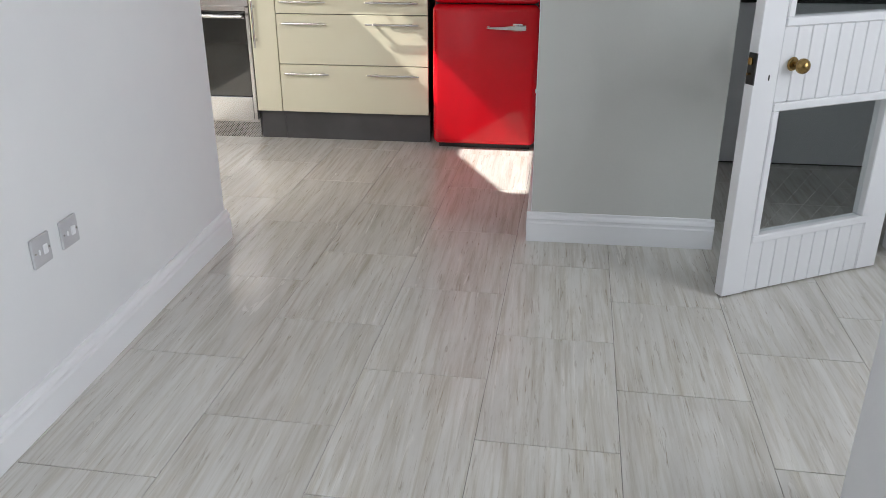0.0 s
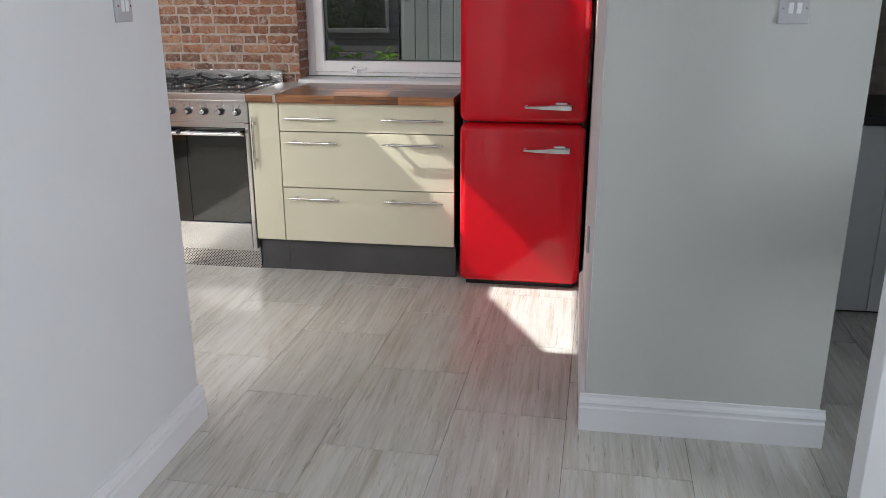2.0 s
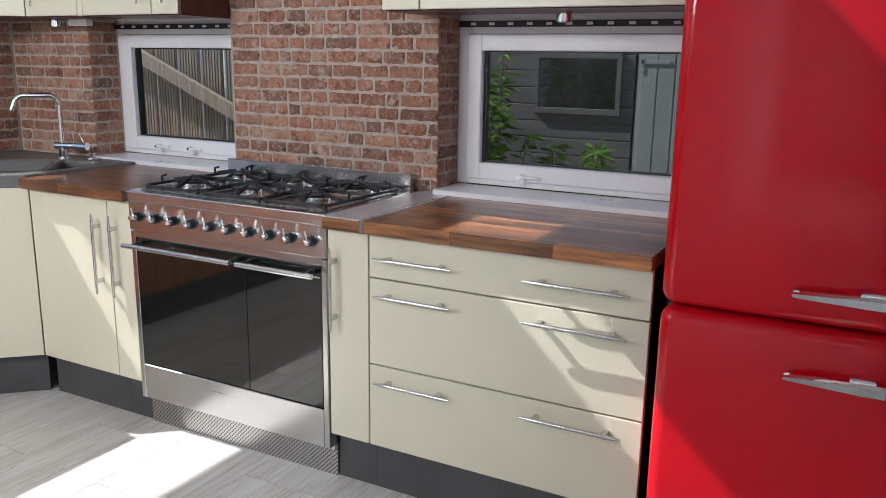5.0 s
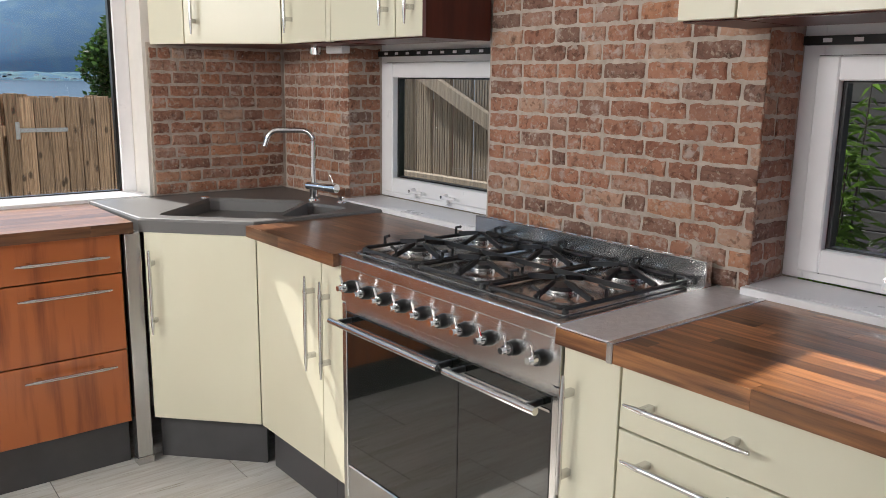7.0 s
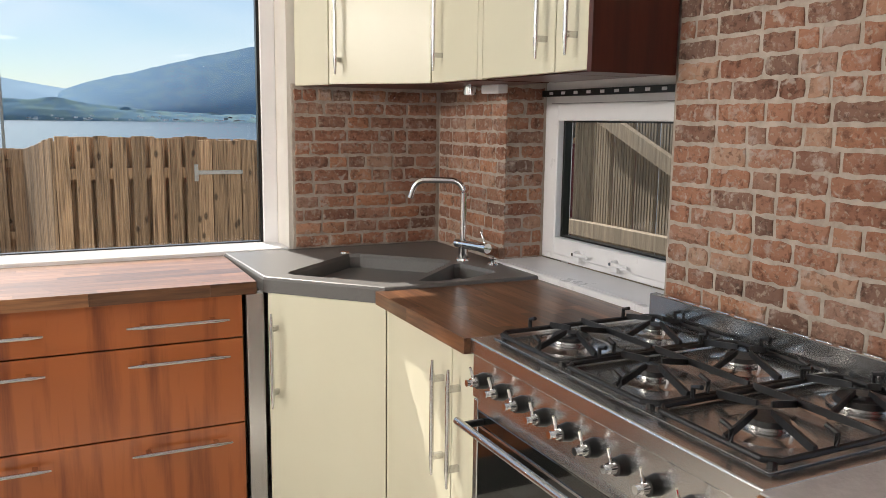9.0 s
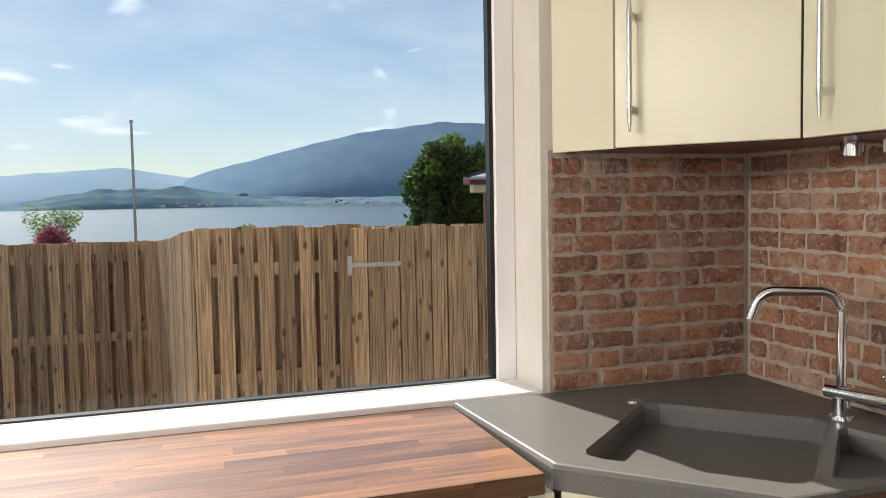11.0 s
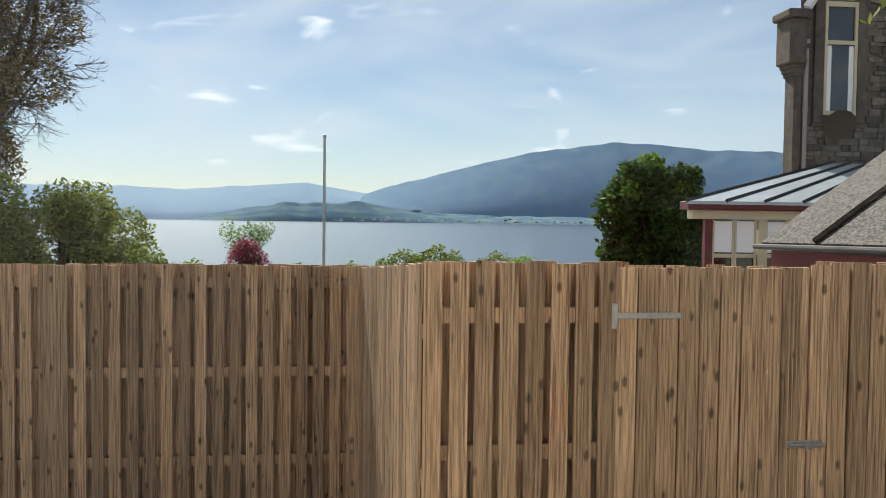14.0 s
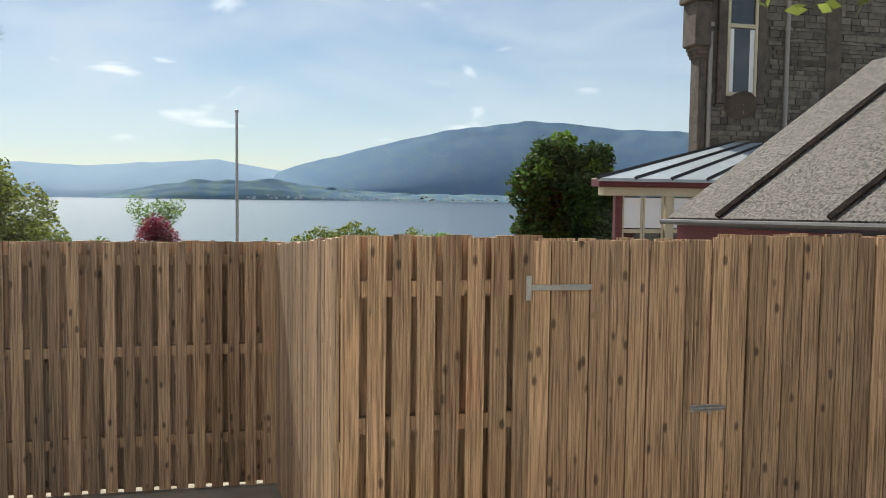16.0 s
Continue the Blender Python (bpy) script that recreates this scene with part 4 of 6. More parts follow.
def upper_unit(name, x0, x1, handle_x, label, end_panel=0):
    t = thing(name, (x0, UFRONT, UZ0), label, "wall cabinet", "wall cabinets")
    w = x1 - x0
    boxpart("box", (0.002, w - 0.002, 0.021, 0.268, 0.004, UZ1 - UZ0), M_CEIL, t, label="pale underside and sides")
    # dark sheet paints in the shadow under the cabinet
    boxpart("bottom", (0.002, w - 0.002, 0.021, 0.268, -0.002, 0.003), M_DARKWOOD, t, label="dark underside with shadow in its colour")
    f = front(t, "door", 0, w, 0, UZ1 - UZ0, M_CREAM, "")
    if handle_x is not None:
        bar_handle(f, (handle_x, 0, 0.038), (handle_x, 0, 0.36), (0, -1, 0))
    if end_panel:
        boxpart("end_panel", ((w, w + 0.018) if end_panel > 0 else (-0.018, 0)) + (0.0, 0.268, -0.004, UZ1 - UZ0), M_DARKWOOD, t, label="dark red wood end panel")
    return t


upper_unit("wall_cabinet", -3.02, -2.876, 0.094, "narrow cream wall cabinet with dark wood end panel", 1)
upper_unit("wall_cabinet", -3.422, -3.022, 0.358, "cream wall cabinet with a bar handle")
upper_unit("wall_cabinet", -3.79, -3.455, 0.085, "cream wall cabinet next to the corner")
t = thing("cabinet_filler", (-3.454, UFRONT, UZ0), "narrow cream filler strip between two wall cabinets", "panel", "wall cabinets")
boxpart("strip", (0.0005, 0.0305, 0.001, 0.02, 0, UZ1 - UZ0), M_CREAM, t)
upper_unit("wall_cabinet", -1.944, -1.8, None, "narrow cream wall cabinet over the wide window")
upper_unit("wall_cabinet", -1.798, -0.9, 0.85, "wide cream wall cabinet over the wide window")
# diagonal corner cabinet and its filler
P1, P2 = Vector((-4.12, 5.535)), Vector((-3.792, 5.8))
t = thing("corner_wall_cabinet", (P1.x, P1.y, UZ0), "cream diagonal corner wall cabinet with a long bar handle", "wall cabinet", "wall cabinets",
          math.degrees(math.atan2(P2.y - P1.y, P2.x - P1.x)))
w = (P2 - P1).length
boxpart("box", (0.01, w - 0.01, 0.021, 0.2, 0.004, UZ1 - UZ0), M_CEIL, t)
f = front(t, "door", 0, w, 0, UZ1 - UZ0, M_CREAM, "", handles=(((0.05, 0.035), (0.05, 0.36)),))
t = thing("filler_panel", (-4.31, 5.46, UZ0), "cream filler panel between corner cabinet and window wall", "wall cabinet", "wall cabinets", math.degrees(math.atan2(0.075, 0.19)))
boxpart("panel", (0.0, 0.2, 0, 0.018, 0, UZ1 - UZ0), M_CREAM, t, bevel=0.001)
# dark panel paints in the shadow under the corner cabinet as well
bm = bmesh.new()
prism(bm, [(-4.305, 5.49), (-4.12, 5.56), (-3.79, 5.823), (-3.79, 6.06), (-4.305, 6.06)], UZ0 - 0.001, UZ0 + 0.004)
t = thing("cabinet_underside", (0, 0, 0), "underside panel of the corner wall cabinet, shadow in its dark colour", "panel")
part("panel", bm, M_DARKWOOD, t)
for x, y in ((-3.82, 5.97), (-1.36, 5.97)):
    t = thing("cabinet_light", (x, y, UZ0 - 0.002), "small chrome cylinder light under the wall cabinets", "lamp", "cabinet lights")
    bm = bmesh.new()
    rod(bm, (0, 0, 0), (0, 0, -0.032), 0.027, seg=20)
    part("housing", bm, M_CHROME, t, smooth=True)
    bm = bmesh.new()
    rod(bm, (0, 0, -0.0322), (0, 0, -0.034), 0.021, seg=20)
    part("lens", bm, M_STEEL, t, smooth=True)
t = thing("transformer_box", (-3.69, 5.99, UZ0 - 0.002), "small white transformer box under the wall cabinet", "box")
boxpart("body", (-0.05, 0.07, -0.02, 0.02, -0.03, 0), M_UPVC, t, bevel=0.003)


# sockets and switches
def wall_plate(name, at, turn, label, rockers):
    t = thing(name, at, label, "switch", "wall plates", turn)
    p = boxpart("plate", (-0.043, 0.043, -0.009, 0, -0.043, 0.043), M_PLATE, t, bevel=0.004, seg=2)
    for x, z, w, h in rockers:
        boxpart("rocker", (x - w, x + w, -0.014, -0.009, z - h, z + h), M_TRIM, p, bevel=0.002)
    for x in (-0.032, 0.032):
        bm = bmesh.new()
        rod(bm, (x, -0.009, 0), (x, -0.0105, 0), 0.003, seg=8)
        part("screw", bm, M_STEEL, p)
    return t


wall_plate("spur_switch", (HALLX, 2.675, 0.482), 90, "white fused switch plate low on the hall wall", ((0.012, 0, 0.01, 0.014), (-0.016, 0, 0.003, 0.008)))
wall_plate("spur_switch", (HALLX, 2.815, 0.482), 90, "white fused switch plate beside another on the hall wall", ((0.012, 0, 0.01, 0.014), (-0.016, 0, 0.003, 0.008)))
wall_plate("light_switch", (HALLX, 3.72, 1.39), 90, "white double light switch at the wall end", ((-0.011, 0, 0.007, 0.015), (0.011, 0, 0.007, 0.015)))
wall_plate("light_switch", (0.27, NIBY, 1.38), 0, "white double light switch on the wall stub", ((-0.011, 0, 0.007, 0.015), (0.011, 0, 0.007, 0.015)))
wall_plate("light_switch", (NIBX0, 4.6, 0.52), -90, "white double socket plate beside the fridge", ((0, 0.02, 0.02, 0.006),))


# glazed hall door, open; local x from its free edge to the hinge
def hall_door():
    t = thing("door_1", (0.476, 3.602, 0.006), "white boarded hall door with two glass panels, half open", "door", "", math.degrees(math.atan2(0.49, 0.87)))
    t["kind"] = "structure"
    W, H, T = 0.762, 1.98, 0.042
    bm = bmesh.new()
    # stiles and rails as one frame
    for x0, x1, z0, z1 in ((0, 0.1, 0, H), (W - 0.1, W, 0, H), (0.1, W - 0.1, H - 0.11, H)):
        box(bm, x0, x1, 0, T, z0, z1, bevel=0.002)
    part("stile", bm, M_TRIM, t)
    # boards of the bottom and middle panels
    for z0, z1 in ((0, 0.2), (0.72, 0.975)):
        x = 0.1
        while x < W - 0.101:
            e = min(x + 0.062, W - 0.1)
            boxpart("board", (x + 0.0008, e - 0.0008, 0.003, T - 0.003, z0, z1), M_TRIM, t, bevel=0.003)
            x = e
    for z0, z1 in ((0.2, 0.72), (0.975, H - 0.11)):
        bm = bmesh.new()
        for a in ((0.1, W - 0.1, z0, z0 + 0.03), (0.1, W - 0.1, z1 - 0.03, z1), (0.1, 0.13, z0 + 0.03, z1 - 0.03), (W - 0.13, W - 0.1, z0 + 0.03, z1 - 0.03)):
            box(bm, a[0], a[1], -0.006, T + 0.006, a[2], a[3], bevel=0.004)
        part("glazing_bead", bm, M_TRIM, t)
        g = boxpart("pane", (0.125, W - 0.125, T / 2 - 0.002, T / 2 + 0.002, z0 + 0.025, z1 - 0.025), M_GLASS, t, label="clear glass with fine etched diagonal lines")
        if z0 < 0.5:
            bm = bmesh.new()
            k = -0.4
            while k < 0.95:
                a, b = k, k + 0.46
                xa, xb = max(a, 0.135), min(b, W - 0.135)
                if xb > xa:
                    rod(bm, (xa, T / 2 - 0.0025, 0.23 + (xa - a)), (xb, T / 2 - 0.0025, 0.23 + (xb - a)), 0.00035, seg=4)
                k += 0.11
            part("etched_line", bm, M_UPVC, g, "thin pale etched diagonal lines")
    bm = bmesh.new()
    rod(bm, (0.157, -0.001, 0.85), (0.157, -0.007, 0.85), 0.024, 0.02, 24)
    rod(bm, (0.157, -0.007, 0.85), (0.157, -0.03, 0.85), 0.009, 0.009, 16)
    bmesh.ops.create_uvsphere(bm, u_segments=24, v_segments=16, radius=0.026, matrix=Matrix.Translation((0.157, -0.046, 0.85)) @ Matrix.Diagonal((1, 0.85, 1, 1)))
    part("knob", bm, M_BRASS, t, "aged brass door knob", smooth=True)
    lk = boxpart("lock", (-0.004, 0.0005, -0.003, T - 0.008, 0.79, 0.895), M_IRON, t, label="worn steel lock plate with brass latch")
    bm = bmesh.new()
    box(bm, -0.014, -0.003, 0.01, 0.028, 0.855, 0.88, bevel=0.003)
    box(bm, -0.02, -0.003, 0.014, 0.02, 0.822, 0.83, bevel=0.001)
    part("latch", bm, M_BRASS, lk)
    boxpart("keyhole", (0.06, 0.066, -0.0005, 0.001, 0.8, 0.82), M_BLACK, t)
    return t


hall_door()
# utility room: appliance, worktop
t = thing("utility_cabinet", (0.55, 5.34, 0), "plain pale grey cabinet doors in the dim utility room", "cabinet")
for k in range(4):
    boxpart("door", (k * 0.5 + 0.002, k * 0.5 + 0.498, 0, 0.02, 0.012, 0.87), M_TRIM, t, bevel=0.002)
boxpart("body", (0.0, 1.8, 0.021, 0.75, 0.0, 0.875), M_PLINTH, t)
boxpart("worktop", (-0.03, 1.84, -0.03, 0.77, 0.88, 0.92), M_IRON, thing("utility_worktop", (0.55, 5.34, 0), "dark worktop in the utility room", "worktop"), bevel=0.003)


# ---- outside ----
M_GRASS = mat("gravel and turf", (0.36, 0.33, 0.28), 0.95, color2=(0.2, 0.19, 0.14), noise_scale=1.2, bump=0.8, bump_scale=30)
M_SEA = mat("rippled sea water", (0.02, 0.045, 0.07), 0.22, scale=(0.25, 1, 1), noise_scale=0.8, bump=1.0, bump_scale=0.9)
# hill colours carry the pale blue haze of distance, painted in
M_HILL1 = mat("far moor, haze painted in", (0.27, 0.38, 0.5), 1.0, color2=(0.31, 0.42, 0.53), noise_scale=0.004, detail=4, spec=0.0)
M_HILL2 = mat("wooded hill, haze painted in", (0.16, 0.25, 0.36), 1.0, color2=(0.19, 0.28, 0.36), spread=(0.45, 0.6), noise_scale=0.02, detail=9, spec=0.0)
M_HILL3 = mat("green headland, haze painted in", (0.13, 0.21, 0.28), 1.0, color2=(0.17, 0.25, 0.27), spread=(0.47, 0.57), noise_scale=0.02, detail=9, spec=0.0)


def leaf_paint(name, a, b):
    """Leaves that let some light through."""
    m = mat(name, a, 0.6, color2=b, noise_scale=3, island=0.5, spec=0.2)
    n, l = m.node_tree.nodes, m.node_tree.links
    p = n["Principled BSDF"]
    tr = n.new("ShaderNodeBsdfTranslucent")
    l.new(p.inputs["Base Color"].links[0].from_socket, tr.inputs["Color"])
    mix = n.new("ShaderNodeMixShader")
    mix.inputs[0].default_value = 0.5
    l.new(p.outputs[0], mix.inputs[1])
    l.new(tr.outputs[0], mix.inputs[2])
    l.new(mix.outputs[0], n["Material Output"].inputs["Surface"])
    return m


M_LEAF = leaf_paint("light green leaves, also for a sunlit top", (0.17, 0.3, 0.04), (0.08, 0.15, 0.022))
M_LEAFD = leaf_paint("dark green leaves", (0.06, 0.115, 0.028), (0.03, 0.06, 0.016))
M_LEAFY = leaf_paint("yellow green leaves", (0.24, 0.29, 0.06), (0.09, 0.12, 0.025))
M_LEAFB = leaf_paint("olive brown leaves", (0.17, 0.13, 0.035), (0.07, 0.052, 0.018))
M_LEAFR = leaf_paint("dark red leaves", (0.25, 0.02, 0.05), (0.12, 0.012, 0.03))
M_BARK = mat("grey brown bark", (0.08, 0.055, 0.038), 0.9, color2=(0.04, 0.028, 0.02), noise_scale=12, bump=0.6)
M_STONE = mat("dark whinstone rubble", (0.085, 0.075, 0.065), 0.9, color2=(0.17, 0.15, 0.125), noise_scale=9, bump=0.7, bump_scale=25, island=0.4)
M_SANDST = mat("weathered sandstone dressing", (0.13, 0.105, 0.088), 0.9, color2=(0.065, 0.054, 0.046), noise_scale=6, bump=0.4)
M_FELT = mat("gritty mineral roof felt", (0.14, 0.125, 0.115), 0.85, color2=(0.02, 0.018, 0.016), noise_scale=42, detail=3, spread=(0.42, 0.58), bump=0.6, bump_scale=60)
M_DKRED = mat("dark red painted wood", (0.13, 0.012, 0.015), 0.5, color2=(0.1, 0.01, 0.012), noise_scale=5)
M_BUFF = mat("cream painted woodwork", (0.58, 0.5, 0.34), 0.5, color2=(0.5, 0.43, 0.3), noise_scale=5)
M_LEAD = mat("pale glazed roof sheet", (0.42, 0.47, 0.5), 0.35, color2=(0.34, 0.38, 0.42), noise_scale=4)
M_SHED = mat("grey painted shed board", (0.085, 0.08, 0.075), 0.6, color2=(0.06, 0.057, 0.055), scale=(0.6, 8, 8), noise_scale=4)
M_DOORG = mat("pale grey green door paint", (0.22, 0.23, 0.21), 0.55, color2=(0.18, 0.19, 0.175), noise_scale=4)
M_PIPE = mat("grey downpipe paint", (0.3, 0.27, 0.25), 0.5)

# ground sheet: level by the house, falling to the shore and on under the sea
bm = bmesh.new()
profile = [(400, -0.4), (-5.0, -0.4), (-7.2, -0.78), (-10.3, -0.86), (-14, -1.1), (-30, -2.6), (-70, -10.4), (-90, -14), (-3600, -30)]
rows = []
for x, z in profile:
    rows.append([bm.verts.new((x, y, z)) for y in (-3000, -60, 0, 60, 3000)])
for a, b in zip(rows, rows[1:]):
    for i in range(4):
        bm.faces.new((a[i], a[i + 1], b[i + 1], b[i]))
structure("ground", bm, M_GRASS, "gravel yard and garden falling to the shore", "ground")
bm = bmesh.new()
vs = [bm.verts.new(p) for p in ((-60, -3000, -10), (-3500, -3000, -10), (-3500, 3000, -10), (-60, 3000, -10))]
bm.faces.new(vs)
structure("water", bm, M_SEA, "glittering sea loch beyond the gardens", "water")


def ridge(name, x, pts, depth, base, material, label, rough, seed):
    """A long hill: its skyline through (y, z) points at distance x, sloping to the shore."""
    rnd = random.Random(seed)
    bm = bmesh.new()
    ys = np.linspace(pts[0][0], pts[-1][0], 220)
    zs = np.interp(ys, [p[0] for p in pts], [p[1] for p in pts])
    rows = []
    steps = 12
    for k in range(steps + 1):
        f = k / steps
        row = []
        for y, z in zip(ys, zs):
            h = base + ((z - 1.5) * (1 + depth / -x) + 1.5 - base) * (f ** 0.75)
            h += rough * f * (noise.noise(Vector((y * 0.013, f * 7 + seed, 0))) + 0.5 * noise.noise(Vector((y * 0.05, f * 9, seed))))
            row.append(bm.verts.new((x - f * depth, y * (1 + f * depth / -x * 1.0), h)))
        rows.append(row)
    for a, b in zip(rows, rows[1:]):
        for i in range(len(ys) - 1):
            bm.faces.new((a[i], a[i + 1], b[i + 1], b[i]))
    ob = structure(name, bm, material, label, "hill", smooth=True)
    return ob


K = 3000.0
def sl(px, py, t_x=784, t_y=395):
    """A skyline point by its slope sideways and upward, at the far shore."""
    return px * K, 1.5 + (py + (0.002 if py > 0.02 else 0.0)) * K


far = [(-1.2, 0.02), (-0.6, 0.035), (-0.25, 0.034), (-0.21, 0.031), (-0.15, 0.035), (-0.09, 0.039), (-0.05, 0.042), (-0.02, 0.036), (0.02, 0.030), (0.06, 0.026), (0.2, 0.02)]
ridge("hill_far", -3050, [sl(*p) for p in far], 320, -10, M_HILL1, "far hills across the water, blue haze in their colour", 4, 3)
main = [(-0.02, -0.002), (0.0, 0.008), (0.02, 0.027), (0.05, 0.037), (0.1, 0.05), (0.16, 0.066), (0.22, 0.08), (0.28, 0.089), (0.33, 0.095), (0.38, 0.093), (0.44, 0.088), (0.52, 0.088), (0.6, 0.084), (0.9, 0.07), (1.4, 0.04)]
ridge("hill", -2900, [sl(*p) for p in main], 380, -10, M_HILL2, "green wooded hill across the water, blue haze in its colour", 5, 8)
low = [(-0.17, -0.003), (-0.145, 0.003), (-0.12, 0.009), (-0.095, 0.013), (-0.07, 0.017), (-0.05, 0.016), (-0.02, 0.018), (0.0, 0.019), (0.02, 0.018), (0.05, 0.013), (0.09, 0.009), (0.14, 0.006), (0.22, 0.005), (0.3, 0.004), (0.45, 0.003), (0.6, 0.002)]
ridge("headland", -2750, [sl(*p) for p in low], 100, -10, M_HILL3, "low green headland with trees, blue haze in its colour", 8, 5)
# white houses along the far shore
t = thing("shore_houses", (-2740, 300, -9), "tiny white houses along the far shore", "houses")
t["kind"] = "stuff"
rnd = random.Random(11)
bm = bmesh.new()
for k in range(70):
    y = rnd.uniform(-0.02, 0.42) * K - 300
    w, h = rnd.uniform(3, 8), rnd.uniform(3, 5)
    z = rnd.choice((2, 2, 2, 6, 12)) + rnd.uniform(0, 3)
    box(bm, -6, 0, y - w, y + w, z, z + h)
hs = part("house", bm, M_UPVC, t)
hs["kind"] = "stuff"


# fences: hit-and-miss boards on three rails, built from shared board meshes
M_SCREEN = mat("grey brown weathered screen board", (0.36, 0.28, 0.2), 0.8, color2=(0.2, 0.155, 0.115), scale=(14, 14, 0.9), noise_scale=3, random_shift=True)


def board_mesh(length, seed, w=0.095):
    """A pine board with its grooved face (-y), 22 mm thick; foot at the origin, one side at x = 0."""
    rnd = random.Random(seed)
    bm = bmesh.new()
    prof = [(0, 0.0)]
    n = 5
    for i in range(n):
        c = (i + 0.5) * w / n
        if i:
            g = i * w / n
            prof += [(g - 0.0025, 0), (g, 0.003), (g + 0.0025, 0)]
    prof += [(w, 0), (w, 0.022), (0, 0.022)]
    lean = rnd.uniform(-0.004, 0.004)
    lo = [bm.verts.new((x, y, 0)) for x, y in prof]
    hi = [bm.verts.new((x + lean, y, length + rnd.uniform(-0.002, 0.002))) for x, y in prof]
    k = len(prof)
    for i in range(k):
        bm.faces.new((lo[i], lo[(i + 1) % k], hi[(i + 1) % k], hi[i]))
    bm.faces.new(hi)
    bm.faces.new(lo[::-1])
    bmesh.ops.recalc_face_normals(bm, faces=bm.faces)
    me = bpy.data.meshes.new("board")
    bm.to_mesh(me)
    bm.free()
    me.materials.append(M_FENCE)
    return me


def fence(name, a, b, z0, z1, label, category="fence", pitch=0.118, gap_back=True, rails=(0.12, 0.5, 0.87), seed=1, w=0.095, group="garden fences", back=0.07, back_w=0.11, material=None, start=1.0):
    """Vertical boards from a to b; they face to the right of the way from b to a. Back boards cover the gaps from behind."""
    rnd = random.Random(seed)
    a, b = Vector(a), Vector(b)
    d = b - a
    L = d.length
    t = thing(name, (a.x, a.y, z0), label, category, group, math.degrees(math.atan2(d.y, d.x)))
    H = z1 - z0
    meshes = [board_mesh(H + rnd.uniform(-0.008, 0.008), seed * 10 + i, w) for i in range(6)]
    wide = [board_mesh(H + rnd.uniform(-0.008, 0.008), seed * 10 + 7 + i, back_w) for i in range(3)] if gap_back else []
    x = 0.0
    while x + w <= L + 0.01:
        for layer in ((0, 1) if gap_back else (0,)):
            o = new("board", rnd.choice(wide if layer else meshes))
            o.parent = t
            shift = pitch / 2 + (w - back_w) / 2 if layer else 0.0
            o.scale.z = start + (1 - start) * min(1.0, x / L)
            o.location = (x + shift + rnd.uniform(-0.003, 0.003), 0.0 if not layer else back, rnd.uniform(-0.006, 0.006))
        x += pitch
    if L - (x - pitch + w) > 0.015:
        o = new("board", meshes[0])
        o.parent, o.location = t, (L - w, 0.0005, 0)
    if material:
        for me in meshes:
            me.materials[0] = material
    for f in rails:
        boxpart("rail", (0, L, 0.0235, back - 0.0015, f * H - 0.04, f * H + 0.04), M_FENCE, t)
    return t


fence("fence", (-7.64, 4.63), (-7.64, 5.63), -0.8, 1.315, "weathered hit-and-miss pine fence panel beside the gate", rails=(0.2, 0.545, 0.875), seed=2, pitch=0.129, w=0.093, back_w=0.127, back=0.085)
fence("fence", (-10.3, 4.36), (-7.64, 4.6), -0.83, 1.315, "weathered pine fence panel running out to the back fence", seed=3, pitch=0.118, rails=(0.2, 0.5, 0.84), start=0.915, back_w=0.115)
for k in range(4):
    fence("fence", (-10.3, 4.38 - 2.4 * (k + 1)), (-10.3, 4.38 - 2.4 * k - 0.002), -0.84, 1.14, "weathered hit-and-miss pine back fence panel", rails=(0.2, 0.565, 0.93), seed=4 + k, pitch=0.1333, w=0.087, back_w=0.131, back=0.09)
gate = fence("garden_gate", (-7.64, 5.62), (-7.64, 6.66), -0.78, 1.3, "close-boarded pine garden gate with galvanised hinge and bolt", "gate", pitch=0.112, seed=9, w=0.104, back=0.055, back_w=0.095)
bm = bmesh.new()
box(bm, -0.012, 0.34, -0.008, -0.002, 1.815, 1.847, bevel=0.002)
box(bm, -0.03, 0.0, -0.012, -0.004, 1.765, 1.895, bevel=0.002)
for k in range(4):
    rod(bm, (0.03 + k * 0.09, -0.008, 1.831), (0.03 + k * 0.09, -0.013, 1.831), 0.009, seg=10)
part("hinge", bm, M_GALV, gate, "galvanised strap hinge")
bm = bmesh.new()
box(bm, 0.93, 1.13, -0.01, -0.003, 1.13, 1.17, bevel=0.002)
rod(bm, (0.95, -0.018, 1.15), (1.14, -0.018, 1.15), 0.008, seg=10)
rod(bm, (1.03, -0.018, 1.15), (1.03, -0.04, 1.12), 0.006, seg=8)
part("bolt", bm, M_GALV, gate, "galvanised sliding bolt")
fence("fence", (-7.64, 6.67), (-7.3, 9.2), -0.75, 1.33, "weathered close-boarded pine fence beyond the gate", seed=12, pitch=0.1045, w=0.096, back=0.055, back_w=0.095)
# fence and brace to the north, seen through the small window
screen = thing("screen_fence", (-6.14, 8.05, -0.4), "shaded grooved pine screen fence with narrow gaps and a diagonal brace", "fence")
rnd = random.Random(14)
for k in range(15):
    bm = bmesh.new()
    x0, x1 = 0.0 + k * 0.232, 0.2 + k * 0.232
    box(bm, x0, x1, 0.006, 0.026, 0, 2.6)
    for g in range(7):
        box(bm, x0 + 0.004 + g * 0.0285, x0 + 0.022 + g * 0.0285, 0, 0.0055, 0, 2.6, bevel=0.0015)
    part("board", bm, M_SCREEN, screen)
boxpart("rail", (-0.02, 3.5, -0.06, -0.002, 1.06, 1.17), M_SCREEN, screen, bevel=0.004)
bm = bmesh.new()
vs = [[bm.verts.new((x, y, z)) for x, z in ((0.1, 2.0), (2.5, 0.99), (2.5, 1.1), (0.1, 2.1))] for y in (-0.11, -0.062)]
